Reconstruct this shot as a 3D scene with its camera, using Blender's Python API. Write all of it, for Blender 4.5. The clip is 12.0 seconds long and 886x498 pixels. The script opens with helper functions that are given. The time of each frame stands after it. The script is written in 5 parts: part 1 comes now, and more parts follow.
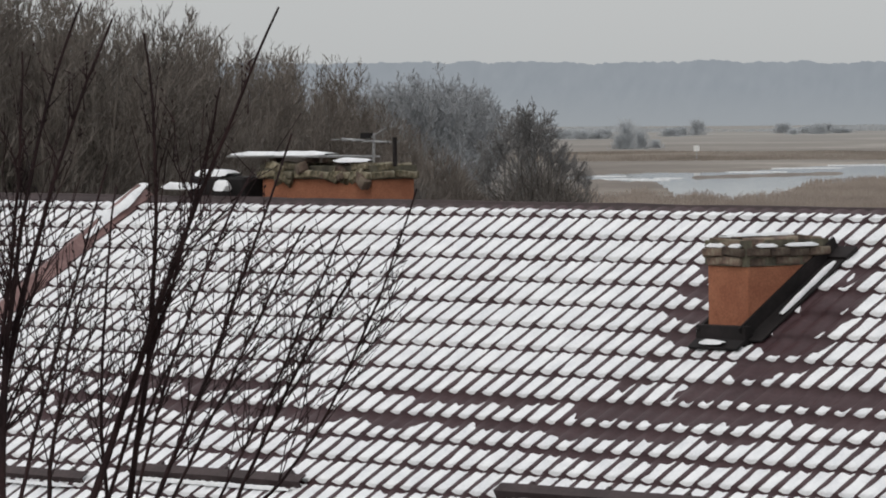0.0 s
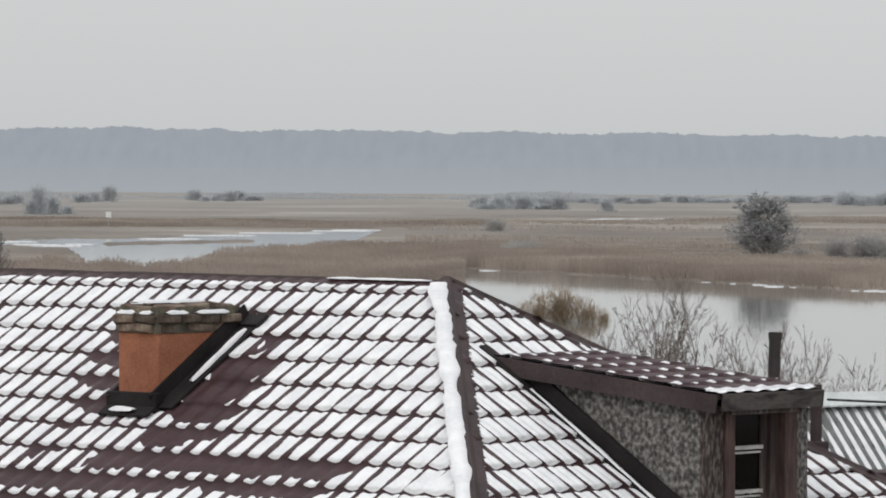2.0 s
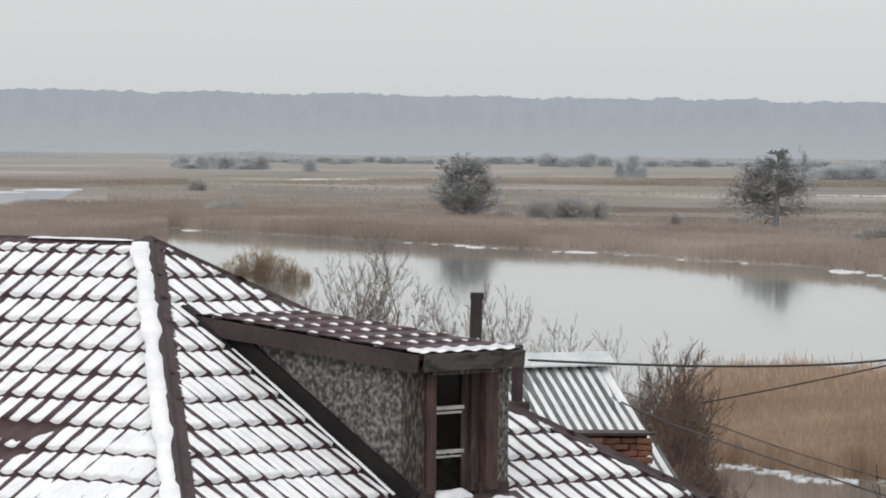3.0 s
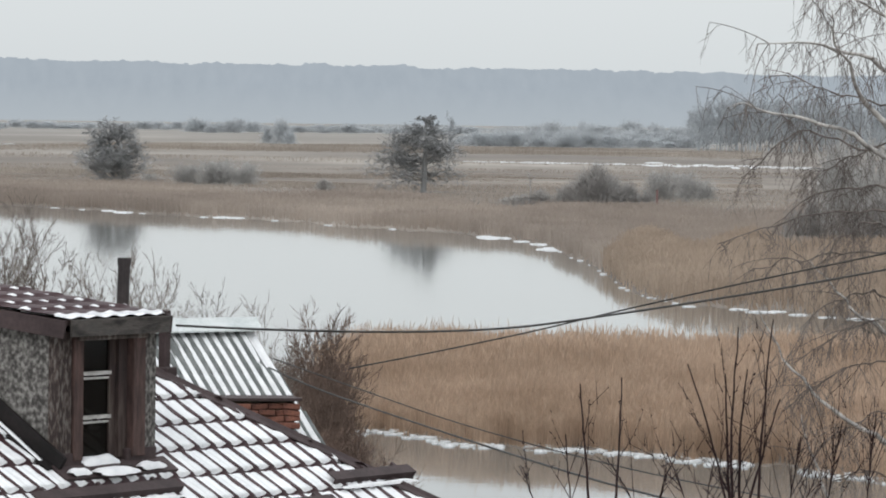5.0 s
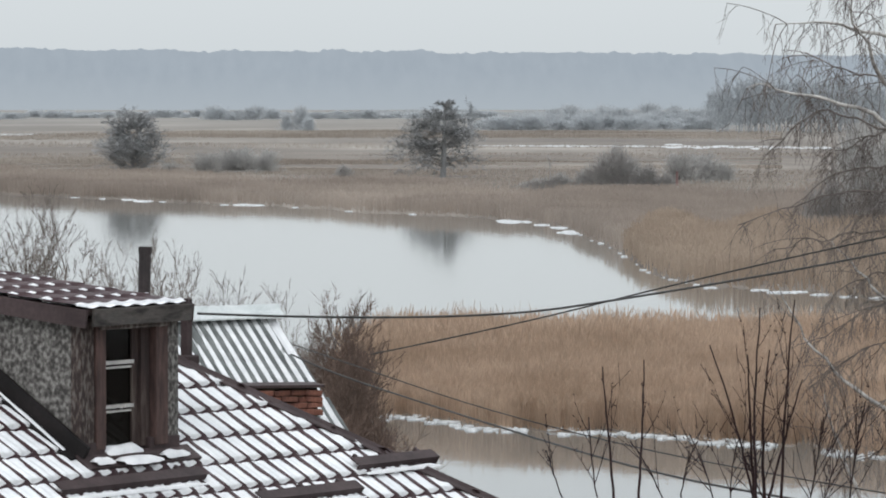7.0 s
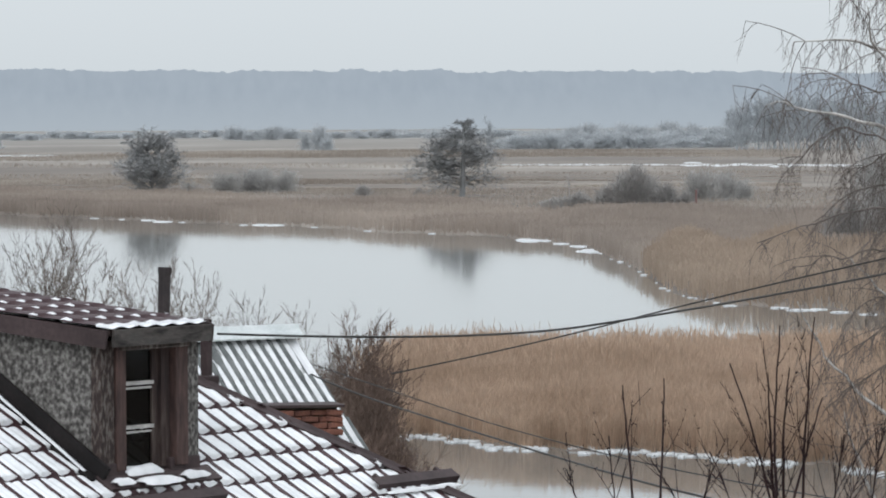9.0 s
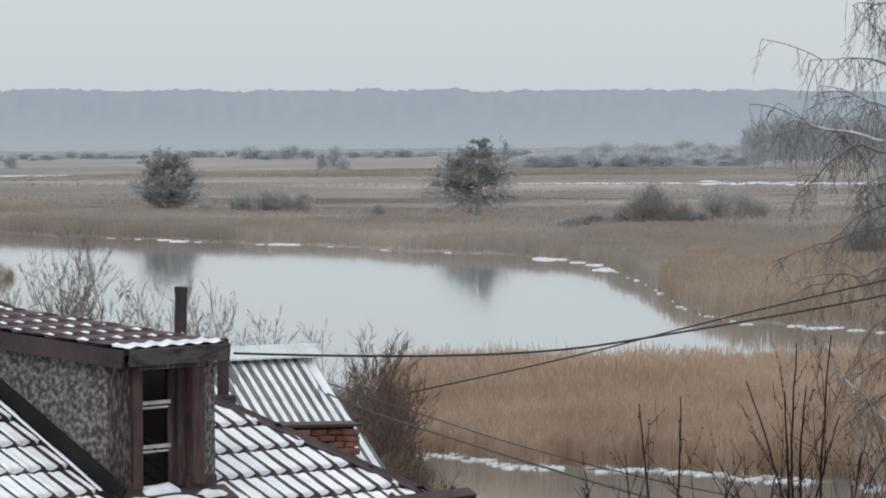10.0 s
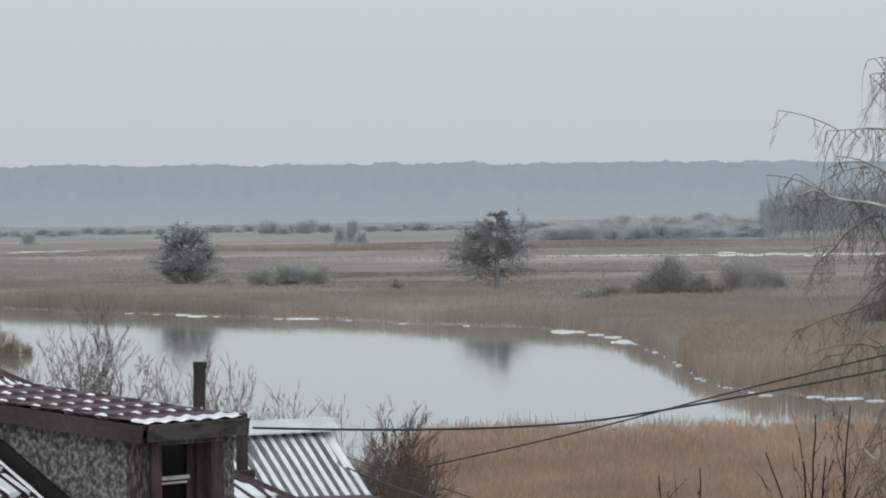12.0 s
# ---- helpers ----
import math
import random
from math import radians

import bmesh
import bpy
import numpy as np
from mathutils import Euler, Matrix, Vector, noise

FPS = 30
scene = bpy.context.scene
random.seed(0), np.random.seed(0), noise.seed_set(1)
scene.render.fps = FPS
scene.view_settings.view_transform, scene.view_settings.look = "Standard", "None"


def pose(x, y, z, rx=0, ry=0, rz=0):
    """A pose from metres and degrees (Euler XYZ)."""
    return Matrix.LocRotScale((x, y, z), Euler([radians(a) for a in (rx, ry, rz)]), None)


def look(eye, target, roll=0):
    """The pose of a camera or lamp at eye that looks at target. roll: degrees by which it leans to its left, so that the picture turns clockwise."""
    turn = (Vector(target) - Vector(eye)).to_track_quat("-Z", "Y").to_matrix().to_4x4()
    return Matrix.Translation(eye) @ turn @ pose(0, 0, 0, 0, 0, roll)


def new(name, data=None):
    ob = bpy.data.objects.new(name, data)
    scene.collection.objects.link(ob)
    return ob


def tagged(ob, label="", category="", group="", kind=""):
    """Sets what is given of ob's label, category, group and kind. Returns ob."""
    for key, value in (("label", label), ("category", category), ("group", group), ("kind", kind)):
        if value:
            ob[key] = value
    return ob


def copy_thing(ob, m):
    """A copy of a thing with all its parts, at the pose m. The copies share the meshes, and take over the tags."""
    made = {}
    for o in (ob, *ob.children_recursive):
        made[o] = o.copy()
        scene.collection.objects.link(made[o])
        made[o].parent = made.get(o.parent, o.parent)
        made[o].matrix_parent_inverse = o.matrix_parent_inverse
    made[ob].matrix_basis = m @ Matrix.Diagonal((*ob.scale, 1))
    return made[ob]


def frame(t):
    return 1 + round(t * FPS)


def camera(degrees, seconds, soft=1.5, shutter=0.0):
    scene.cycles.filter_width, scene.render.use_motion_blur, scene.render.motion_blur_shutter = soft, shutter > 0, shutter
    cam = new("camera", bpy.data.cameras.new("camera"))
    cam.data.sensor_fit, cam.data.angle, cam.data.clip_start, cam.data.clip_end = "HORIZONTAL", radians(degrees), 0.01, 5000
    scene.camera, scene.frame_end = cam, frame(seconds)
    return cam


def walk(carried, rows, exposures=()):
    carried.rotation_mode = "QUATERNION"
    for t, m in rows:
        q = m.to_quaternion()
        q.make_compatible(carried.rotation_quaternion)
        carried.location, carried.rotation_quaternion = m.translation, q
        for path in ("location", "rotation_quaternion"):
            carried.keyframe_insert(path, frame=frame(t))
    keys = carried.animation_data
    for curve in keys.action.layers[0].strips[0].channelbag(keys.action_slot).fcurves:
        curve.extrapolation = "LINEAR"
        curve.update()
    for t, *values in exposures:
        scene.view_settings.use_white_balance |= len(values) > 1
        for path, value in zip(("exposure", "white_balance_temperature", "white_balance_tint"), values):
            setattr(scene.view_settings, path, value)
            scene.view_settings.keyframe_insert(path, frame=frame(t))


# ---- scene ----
EYE_Z = 16.0
LENS = 10.54
cam = camera(LENS, 12.0, soft=1.9)
# seconds, heading (degrees clockwise from +y), tilt, roll
HEADINGS = [
    (0.0, -10.571, -1.688, -0.423),
    (0.5, -8.740, -0.845, -0.063),
    (1.0, -7.233, -0.475, 0.016),
    (1.5, -5.488, -0.557, 0.187),
    (2.0, -3.554, -0.903, 0.253),
    (2.5, -1.678, -1.204, 0.349),
    (3.0, 0.000, -1.355, 0.519),
    (3.5, 1.413, -1.471, 0.580),
    (3.7, 1.943, -1.493, 0.460),
    (5.3, 4.346, -1.779, 0.772),
    (5.5, 4.291, -1.820, 0.647),
    (6.0, 4.128, -1.919, 0.321),
    (6.5, 3.986, -1.994, 0.086),
    (7.0, 3.961, -1.904, -0.013),
    (9.0, 3.730, -1.674, -0.275),
    (9.5, 3.663, -1.660, -0.283),
    (10.0, 3.536, -1.446, -0.405),
    (10.5, 3.367, -0.915, -0.592),
    (11.0, 3.381, -0.421, -0.687),
    (11.5, 3.423, -0.285, -0.663),
    (12.0, 3.330, -0.570, -0.794),
]
EXPOSURES = [
    (0.0, -0.38, 6540, 12), (0.5, -0.74, 6540, 12), (1.0, -0.55, 6540, 12), (1.5, -0.45, 6540, 12),
    (2.0, -0.17, 6540, 12), (2.5, -0.04, 6540, 12), (3.0, -0.02, 6540, 12), (3.5, 0.02, 6540, 12),
    (5.5, 0.12, 6300, 10), (6.5, 0.05, 6270, 10), (7.0, 0.06, 6250, 10), (9.0, 0.07, 6150, 10), (9.5, 0.06, 6150, 10),
    (10.0, -0.06, 6150, 10), (10.5, -0.66, 6150, 10), (11.0, -0.76, 6150, 10), (11.5, -0.72, 6150, 10), (12.0, -0.22, 6150, 10),
]
walk(cam, [(t, pose(0, 0, EYE_Z, 90 + el, 0, -az) @ pose(0, 0, 0, 0, 0, ro)) for t, az, el, ro in HEADINGS], EXPOSURES)

# ---- world and sun: bright overcast sky, brighter overhead than at the horizon ----
world = bpy.data.worlds.new("overcast")
scene.world = world
world.use_nodes = True
wn, wl = world.node_tree.nodes, world.node_tree.links
wn.clear()
w_out = wn.new("ShaderNodeOutputWorld")
w_sky = wn.new("ShaderNodeTexSky")
w_sky.sky_type, w_sky.sun_disc = "NISHITA", False
w_sky.sun_elevation, w_sky.sun_rotation = radians(28), radians(200)
w_hsv = wn.new("ShaderNodeHueSaturation")
w_hsv.inputs["Saturation"].default_value = 0.25
w_b1 = wn.new("ShaderNodeBackground")
w_b1.inputs["Strength"].default_value = 0.02
w_geo = wn.new("ShaderNodeTexCoord")
w_sep = wn.new("ShaderNodeSeparateXYZ")
w_ramp = wn.new("ShaderNodeValToRGB")
w_ramp.color_ramp.elements[0].position, w_ramp.color_ramp.elements[0].color = 0.0, (0.53, 0.56, 0.565, 1)
w_ramp.color_ramp.elements[1].position, w_ramp.color_ramp.elements[1].color = 1.0, (1.30, 1.34, 1.36, 1)
w_mid = w_ramp.color_ramp.elements.new(0.12)
w_mid.color = (0.60, 0.62, 0.62, 1)
w_b2 = wn.new("ShaderNodeBackground")
w_add = wn.new("ShaderNodeAddShader")
wl.new(w_sky.outputs[0], w_hsv.inputs["Color"])
wl.new(w_hsv.outputs[0], w_b1.inputs["Color"])
wl.new(w_geo.outputs["Generated"], w_sep.inputs[0])
wl.new(w_sep.outputs["Z"], w_ramp.inputs[0])
wl.new(w_ramp.outputs[0], w_b2.inputs["Color"])
wl.new(w_b1.outputs[0], w_add.inputs[0])
wl.new(w_b2.outputs[0], w_add.inputs[1])
wl.new(w_add.outputs[0], w_out.inputs["Surface"])
sun = new("sun", bpy.data.lights.new("sun", "SUN"))
sun.data.energy, sun.data.angle, sun.data.color = 0.7, radians(30), (1.0, 0.97, 0.93)
sun.matrix_world = look((-20, -40, 40), (0, 0, 0))


# ---- materials ----
def material(name, c1, c2, scale=3.0, rough=0.7, metal=0.0, bump=0.2, fine=40.0, c3=None, stretch=(1, 1, 1), bump_scale=None, spec=0.5):
    """Two-scale noise colour with fine relief, in object coordinates (metres)."""
    m = bpy.data.materials.new(name)
    m.use_nodes = True
    n, l = m.node_tree.nodes, m.node_tree.links
    p = n["Principled BSDF"]
    p.inputs["Roughness"].default_value, p.inputs["Metallic"].default_value = rough, metal
    p.inputs["Specular IOR Level"].default_value = spec
    tc, mp = n.new("ShaderNodeTexCoord"), n.new("ShaderNodeMapping")
    mp.inputs["Scale"].default_value = stretch
    l.new(tc.outputs["Object"], mp.inputs[0])
    a, b = n.new("ShaderNodeTexNoise"), n.new("ShaderNodeTexNoise")
    a.inputs["Scale"].default_value, b.inputs["Scale"].default_value = scale, fine
    a.inputs["Detail"].default_value, b.inputs["Detail"].default_value = 6, 4
    l.new(mp.outputs[0], a.inputs["Vector"])
    l.new(mp.outputs[0], b.inputs["Vector"])
    r = n.new("ShaderNodeValToRGB")
    r.color_ramp.elements[0].position, r.color_ramp.elements[1].position = 0.34, 0.66
    r.color_ramp.elements[0].color, r.color_ramp.elements[1].color = (*c1, 1), (*c2, 1)
    if c3:
        e = r.color_ramp.elements.new(0.52)
        e.color = (*c3, 1)
    l.new(a.outputs["Fac"], r.inputs[0])
    mix = n.new("ShaderNodeMix")
    mix.data_type, mix.blend_type = "RGBA", "OVERLAY"
    mix.inputs[0].default_value = 0.45
    l.new(r.outputs[0], mix.inputs[6])
    l.new(b.outputs["Fac"], mix.inputs[7])
    l.new(mix.outputs[2], p.inputs["Base Color"])
    if bump:
        bp = n.new("ShaderNodeBump")
        bp.inputs["Strength"].default_value, bp.inputs["Distance"].default_value = bump, 0.01
        l.new(b.outputs["Fac"], bp.inputs["Height"])
        l.new(bp.outputs[0], p.inputs["Normal"])
    return m


def by_object(m, amount=0.5):
    """Varies a material's brightness piece by piece."""
    n, l = m.node_tree.nodes, m.node_tree.links
    p = n["Principled BSDF"]
    src = p.inputs["Base Color"].links[0].from_socket
    oi, hv, mr = n.new("ShaderNodeObjectInfo"), n.new("ShaderNodeHueSaturation"), n.new("ShaderNodeMapRange")
    mr.inputs["To Min"].default_value, mr.inputs["To Max"].default_value = 1 - amount, 1 + amount
    l.new(oi.outputs["Random"], mr.inputs["Value"])
    l.new(mr.outputs[0], hv.inputs["Value"])
    l.new(src, hv.inputs["Color"])
    l.new(hv.outputs[0], p.inputs["Base Color"])
    return m


def by_island(m, amount=0.5):
    n, l = m.node_tree.nodes, m.node_tree.links
    p = n["Principled BSDF"]
    src = p.inputs["Base Color"].links[0].from_socket
    oi, hv, mr = n.new("ShaderNodeNewGeometry"), n.new("ShaderNodeHueSaturation"), n.new("ShaderNodeMapRange")
    mr.inputs["To Min"].default_value, mr.inputs["To Max"].default_value = 1 - amount, 1 + amount
    l.new(oi.outputs["Random Per Island"], mr.inputs["Value"])
    l.new(mr.outputs[0], hv.inputs["Value"])
    l.new(src, hv.inputs["Color"])
    l.new(hv.outputs[0], p.inputs["Base Color"])
    return m


def translucent(m, share):
    """Thin dry leaves let light through."""
    n, l = m.node_tree.nodes, m.node_tree.links
    p = n["Principled BSDF"]
    src = p.inputs["Base Color"].links[0].from_socket
    t, mx = n.new("ShaderNodeBsdfTranslucent"), n.new("ShaderNodeMixShader")
    mx.inputs[0].default_value = share
    l.new(src, t.inputs["Color"])
    l.new(p.outputs[0], mx.inputs[1])
    l.new(t.outputs[0], mx.inputs[2])
    l.new(mx.outputs[0], n["Material Output"].inputs["Surface"])
    return m


M_TILE = material("brown_coated_steel", (0.042, 0.020, 0.023), (0.060, 0.031, 0.034), 2.0, 0.55, 0.0, 0.1, 30, spec=0.3)
M_TRIM = material("brown_sheet_trim", (0.038, 0.026, 0.026), (0.062, 0.043, 0.043), 3.0, 0.7, 0.0, 0.1, 30, spec=0.3)
M_REDCAP = material("faded_red_sheet", (0.14, 0.075, 0.07), (0.24, 0.14, 0.13), 3.0, 0.6, 0.0, 0.1, 30)
M_DARK = material("dark_sheet_flashing", (0.010, 0.0085, 0.0085), (0.022, 0.018, 0.018), 3.0, 0.8, 0.0, 0.1, 30, spec=0.25)
M_SNOW = material("wet_snow", (0.71, 0.72, 0.735), (0.84, 0.845, 0.85), 5.0, 0.75, 0.0, 0.35, 45, spec=0.2)
M_RENDER = material("orange_render", (0.26, 0.095, 0.05), (0.35, 0.14, 0.075), 4.0, 0.9, 0.0, 0.4, 60)
M_CAPBRICK = by_object(material("weathered_brick", (0.050, 0.038, 0.030), (0.185, 0.155, 0.115), 9.0, 0.95, 0.0, 0.6, 50, (0.125, 0.085, 0.064)), 0.45)
M_MOSSBRICK = by_object(material("mossy_brick", (0.075, 0.070, 0.042), (0.27, 0.24, 0.175), 14.0, 0.95, 0.0, 0.6, 60, (0.15, 0.125, 0.08)), 0.4)
M_MORTAR = material("mossy_mortar", (0.05, 0.045, 0.035), (0.14, 0.13, 0.09), 8.0, 0.95, 0.0, 0.5, 60)
M_REDBRICK = by_object(material("red_brick", (0.10, 0.042, 0.032), (0.21, 0.090, 0.062), 8.0, 0.95, 0.0, 0.5, 60), 0.4)
M_FELT = material("mottled_roofing_felt", (0.045, 0.041, 0.038), (0.26, 0.25, 0.232), 30.0, 0.95, 0.0, 1.0, 110, (0.125, 0.117, 0.108), (1.0, 1.0, 0.85))
M_FELT.node_tree.nodes["Color Ramp"].color_ramp.elements[0].position = 0.38
M_FELT.node_tree.nodes["Color Ramp"].color_ramp.elements[2].position = 0.66
M_OLDWOOD = material("peeling_brown_wood", (0.022, 0.015, 0.014), (0.085, 0.066, 0.056), 6.0, 0.85, 0.0, 0.5, 40, (0.042, 0.026, 0.023), (3, 3, 0.5))
M_GREYWOOD = material("weathered_grey_wood", (0.045, 0.036, 0.032), (0.21, 0.19, 0.17), 7.0, 0.9, 0.0, 0.5, 40, (0.09, 0.072, 0.064), (3, 3, 0.6))
M_REDWOOD = material("flaking_red_paint", (0.034, 0.019, 0.017), (0.095, 0.055, 0.047), 7.0, 0.8, 0.0, 0.4, 40, None, (3, 3, 0.6))
M_PEEL = material("blistered_brown_board", (0.026, 0.017, 0.015), (0.125, 0.112, 0.10), 30.0, 0.9, 0.0, 0.7, 90, (0.062, 0.044, 0.038), (1.3, 1.3, 0.45))
M_PEEL.node_tree.nodes["Color Ramp"].color_ramp.elements[0].position = 0.44
M_PEEL.node_tree.nodes["Color Ramp"].color_ramp.elements[2].position = 0.62
M_FASCIA = material("bare_grey_board", (0.020, 0.018, 0.017), (0.075, 0.070, 0.064), 9.0, 0.9, 0.0, 0.5, 50, (0.085, 0.075, 0.068), (1, 0.4, 1.5))
M_SASH = material("pale_sash_paint", (0.34, 0.33, 0.31), (0.50, 0.49, 0.47), 8.0, 0.7, 0.0, 0.2, 40)
M_SLATE = material("grey_corrugated_sheet", (0.09, 0.098, 0.096), (0.18, 0.19, 0.185), 4.0, 0.9, 0.0, 0.3, 40)
M_ZINC = material("pale_ridge_sheet", (0.50, 0.54, 0.535), (0.62, 0.65, 0.645), 4.0, 0.5, 0.0, 0.1, 40)
M_PIPE = material("sooty_pipe", (0.020, 0.016, 0.016), (0.045, 0.034, 0.034), 6.0, 0.7, 0.0, 0.2, 40)
M_PLASTER = material("house_plaster", (0.40, 0.37, 0.33), (0.55, 0.52, 0.47), 2.0, 0.9, 0.0, 0.3, 30)
M_WIRE = material("black_cable", (0.02, 0.02, 0.02), (0.035, 0.033, 0.03), 5.0, 0.7, 0.0, 0.0, 30)
M_ALU = material("dull_aluminium", (0.22, 0.22, 0.22), (0.36, 0.36, 0.36), 9.0, 0.45, 0.6, 0.1, 40)
M_TWIG = material("dark_wet_twig", (0.018, 0.010, 0.011), (0.036, 0.020, 0.020), 6.0, 0.85, 0.0, 0.2, 60, spec=0.2)
M_BARK = by_object(material("grey_brown_bark", (0.082, 0.072, 0.064), (0.128, 0.114, 0.102), 1.2, 0.9, 0.0, 0.2, 8), 0.25)
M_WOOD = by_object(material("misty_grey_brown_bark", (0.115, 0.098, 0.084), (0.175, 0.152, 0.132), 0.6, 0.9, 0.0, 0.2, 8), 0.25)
# bark for far things, with haze put into its pale bluish grey
M_BARK_FAR = by_object(material("haze_paled_bark", (0.36, 0.385, 0.405), (0.42, 0.445, 0.465), 0.5, 0.9, 0.0, 0.2, 8), 0.15)
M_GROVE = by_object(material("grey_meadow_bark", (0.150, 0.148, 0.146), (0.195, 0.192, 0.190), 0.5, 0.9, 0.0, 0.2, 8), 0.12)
# far grove bark, lightened and blued to carry the haze
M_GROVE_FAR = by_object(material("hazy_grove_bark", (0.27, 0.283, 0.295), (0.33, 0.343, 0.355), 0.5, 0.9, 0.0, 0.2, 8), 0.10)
# scrub colours lifted to hold haze, palest and bluest in the far one
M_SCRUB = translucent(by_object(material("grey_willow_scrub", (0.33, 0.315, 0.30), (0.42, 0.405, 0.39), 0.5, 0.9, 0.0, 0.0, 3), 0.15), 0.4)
M_SCRUB_FAR = translucent(by_object(material("haze_paled_scrub", (0.475, 0.495, 0.51), (0.54, 0.56, 0.575), 0.4, 0.9, 0.0, 0.0, 2), 0.10), 0.5)
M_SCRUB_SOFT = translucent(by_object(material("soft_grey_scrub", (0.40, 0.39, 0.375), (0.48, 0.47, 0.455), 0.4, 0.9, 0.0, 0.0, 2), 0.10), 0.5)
M_TAWNY = translucent(material("tawny_willow_shoots", (0.29, 0.22, 0.15), (0.42, 0.335, 0.24), 0.6, 0.9, 0.0, 0.0, 4), 0.35)
M_BIRCH_TWIG = material("dark_birch_twig", (0.115, 0.097, 0.088), (0.205, 0.176, 0.157), 3.0, 0.85, 0.0, 0.0, 30)
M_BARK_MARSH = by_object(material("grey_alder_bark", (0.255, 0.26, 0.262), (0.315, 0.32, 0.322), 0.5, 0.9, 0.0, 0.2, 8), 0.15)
M_WILLOW = by_object(material("reddish_brown_willow", (0.100, 0.066, 0.051), (0.165, 0.115, 0.090), 1.0, 0.9, 0.0, 0.2, 8), 0.2)
M_SAPLING = by_object(material("grey_brown_sapling_bark", (0.11, 0.09, 0.078), (0.19, 0.158, 0.138), 1.0, 0.9, 0.0, 0.2, 8), 0.2)
M_BIRCH = material("white_birch_bark", (0.22, 0.21, 0.20), (0.60, 0.58, 0.55), 5.0, 0.8, 0.0, 0.2, 30, None, (1, 1, 2))
M_REED = translucent(by_island(material("dry_reed", (0.395, 0.288, 0.208), (0.54, 0.41, 0.31), 0.10, 0.9, 0.0, 0.0, 1.5), 0.2), 0.5)
# far reed: the tan greyed so its base colour carries haze
M_REED_FAR = translucent(by_island(material("hazed_far_reed", (0.31, 0.262, 0.226), (0.44, 0.378, 0.328), 0.012, 0.9, 0.0, 0.0, 0.1), 0.06), 0.6)
M_REED_POINT = translucent(by_island(material("tan_reed_point", (0.345, 0.272, 0.212), (0.47, 0.378, 0.298), 0.02, 0.9, 0.0, 0.0, 0.3), 0.08), 0.55)
M_TUFT = translucent(by_island(material("sedge_tufts", (0.30, 0.258, 0.22), (0.455, 0.405, 0.355), 0.012, 0.95, 0.0, 0.0, 0.1), 0.05), 0.7)
M_ICE = material("rotten_ice_and_snow", (0.40, 0.41, 0.41), (0.70, 0.71, 0.715), 1.4, 0.7, 0.0, 0.2, 8)
M_SIGN = material("white_marker_paint", (0.70, 0.70, 0.68), (0.8, 0.8, 0.78), 2.0, 0.6, 0.0, 0.0, 9)

# panes tinted very dark to carry the gloom of the room behind
M_GLASS = bpy.data.materials.new("dark_window_glass")
M_GLASS.use_nodes = True
_p = M_GLASS.node_tree.nodes["Principled BSDF"]
_p.inputs["Base Color"].default_value, _p.inputs["Roughness"].default_value = (0.10, 0.10, 0.10, 1), 0.05
_p.inputs["Transmission Weight"].default_value, _p.inputs["IOR"].default_value = 1.0, 1.22

M_WATER = bpy.data.materials.new("still_grey_water")
M_WATER.use_nodes = True
_n, _l = M_WATER.node_tree.nodes, M_WATER.node_tree.links
_p = _n["Principled BSDF"]
_p.inputs["Base Color"].default_value, _p.inputs["Roughness"].default_value = (0.17, 0.175, 0.165, 1), 0.045
_p.inputs["IOR"].default_value = 1.33
_tc, _mp, _nz, _bp = _n.new("ShaderNodeTexCoord"), _n.new("ShaderNodeMapping"), _n.new("ShaderNodeTexNoise"), _n.new("ShaderNodeBump")
_mp.inputs["Scale"].default_value = (0.16, 0.55, 1)
_nz.inputs["Scale"].default_value, _nz.inputs["Detail"].default_value = 1.0, 5
_bp.inputs["Strength"].default_value, _bp.inputs["Distance"].default_value = 0.16, 0.03
_l.new(_tc.outputs["Object"], _mp.inputs[0])
_l.new(_mp.outputs[0], _nz.inputs["Vector"])
_l.new(_nz.outputs["Fac"], _bp.inputs["Height"])
_l.new(_bp.outputs[0], _p.inputs["Normal"])

# marsh: tufts and streaks of dead grass; haze mixed into the colour far out
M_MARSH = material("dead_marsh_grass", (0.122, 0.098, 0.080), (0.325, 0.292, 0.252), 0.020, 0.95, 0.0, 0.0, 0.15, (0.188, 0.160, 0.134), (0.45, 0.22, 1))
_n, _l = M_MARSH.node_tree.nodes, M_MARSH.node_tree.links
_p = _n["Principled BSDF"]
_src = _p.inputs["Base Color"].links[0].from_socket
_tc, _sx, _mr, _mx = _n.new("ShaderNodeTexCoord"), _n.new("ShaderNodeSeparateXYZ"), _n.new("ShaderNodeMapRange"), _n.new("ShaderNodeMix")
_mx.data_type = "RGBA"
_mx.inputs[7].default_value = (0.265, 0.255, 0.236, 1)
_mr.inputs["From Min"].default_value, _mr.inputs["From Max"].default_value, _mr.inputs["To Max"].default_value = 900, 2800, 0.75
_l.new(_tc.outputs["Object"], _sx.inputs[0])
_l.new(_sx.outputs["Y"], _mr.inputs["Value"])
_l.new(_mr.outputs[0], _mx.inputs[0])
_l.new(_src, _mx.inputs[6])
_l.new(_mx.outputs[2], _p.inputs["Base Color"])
# self-lit ridge with haze painted in: blue-grey, paler towards the foot
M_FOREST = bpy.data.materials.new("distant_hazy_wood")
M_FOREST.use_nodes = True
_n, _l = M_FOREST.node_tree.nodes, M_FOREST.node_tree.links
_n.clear()
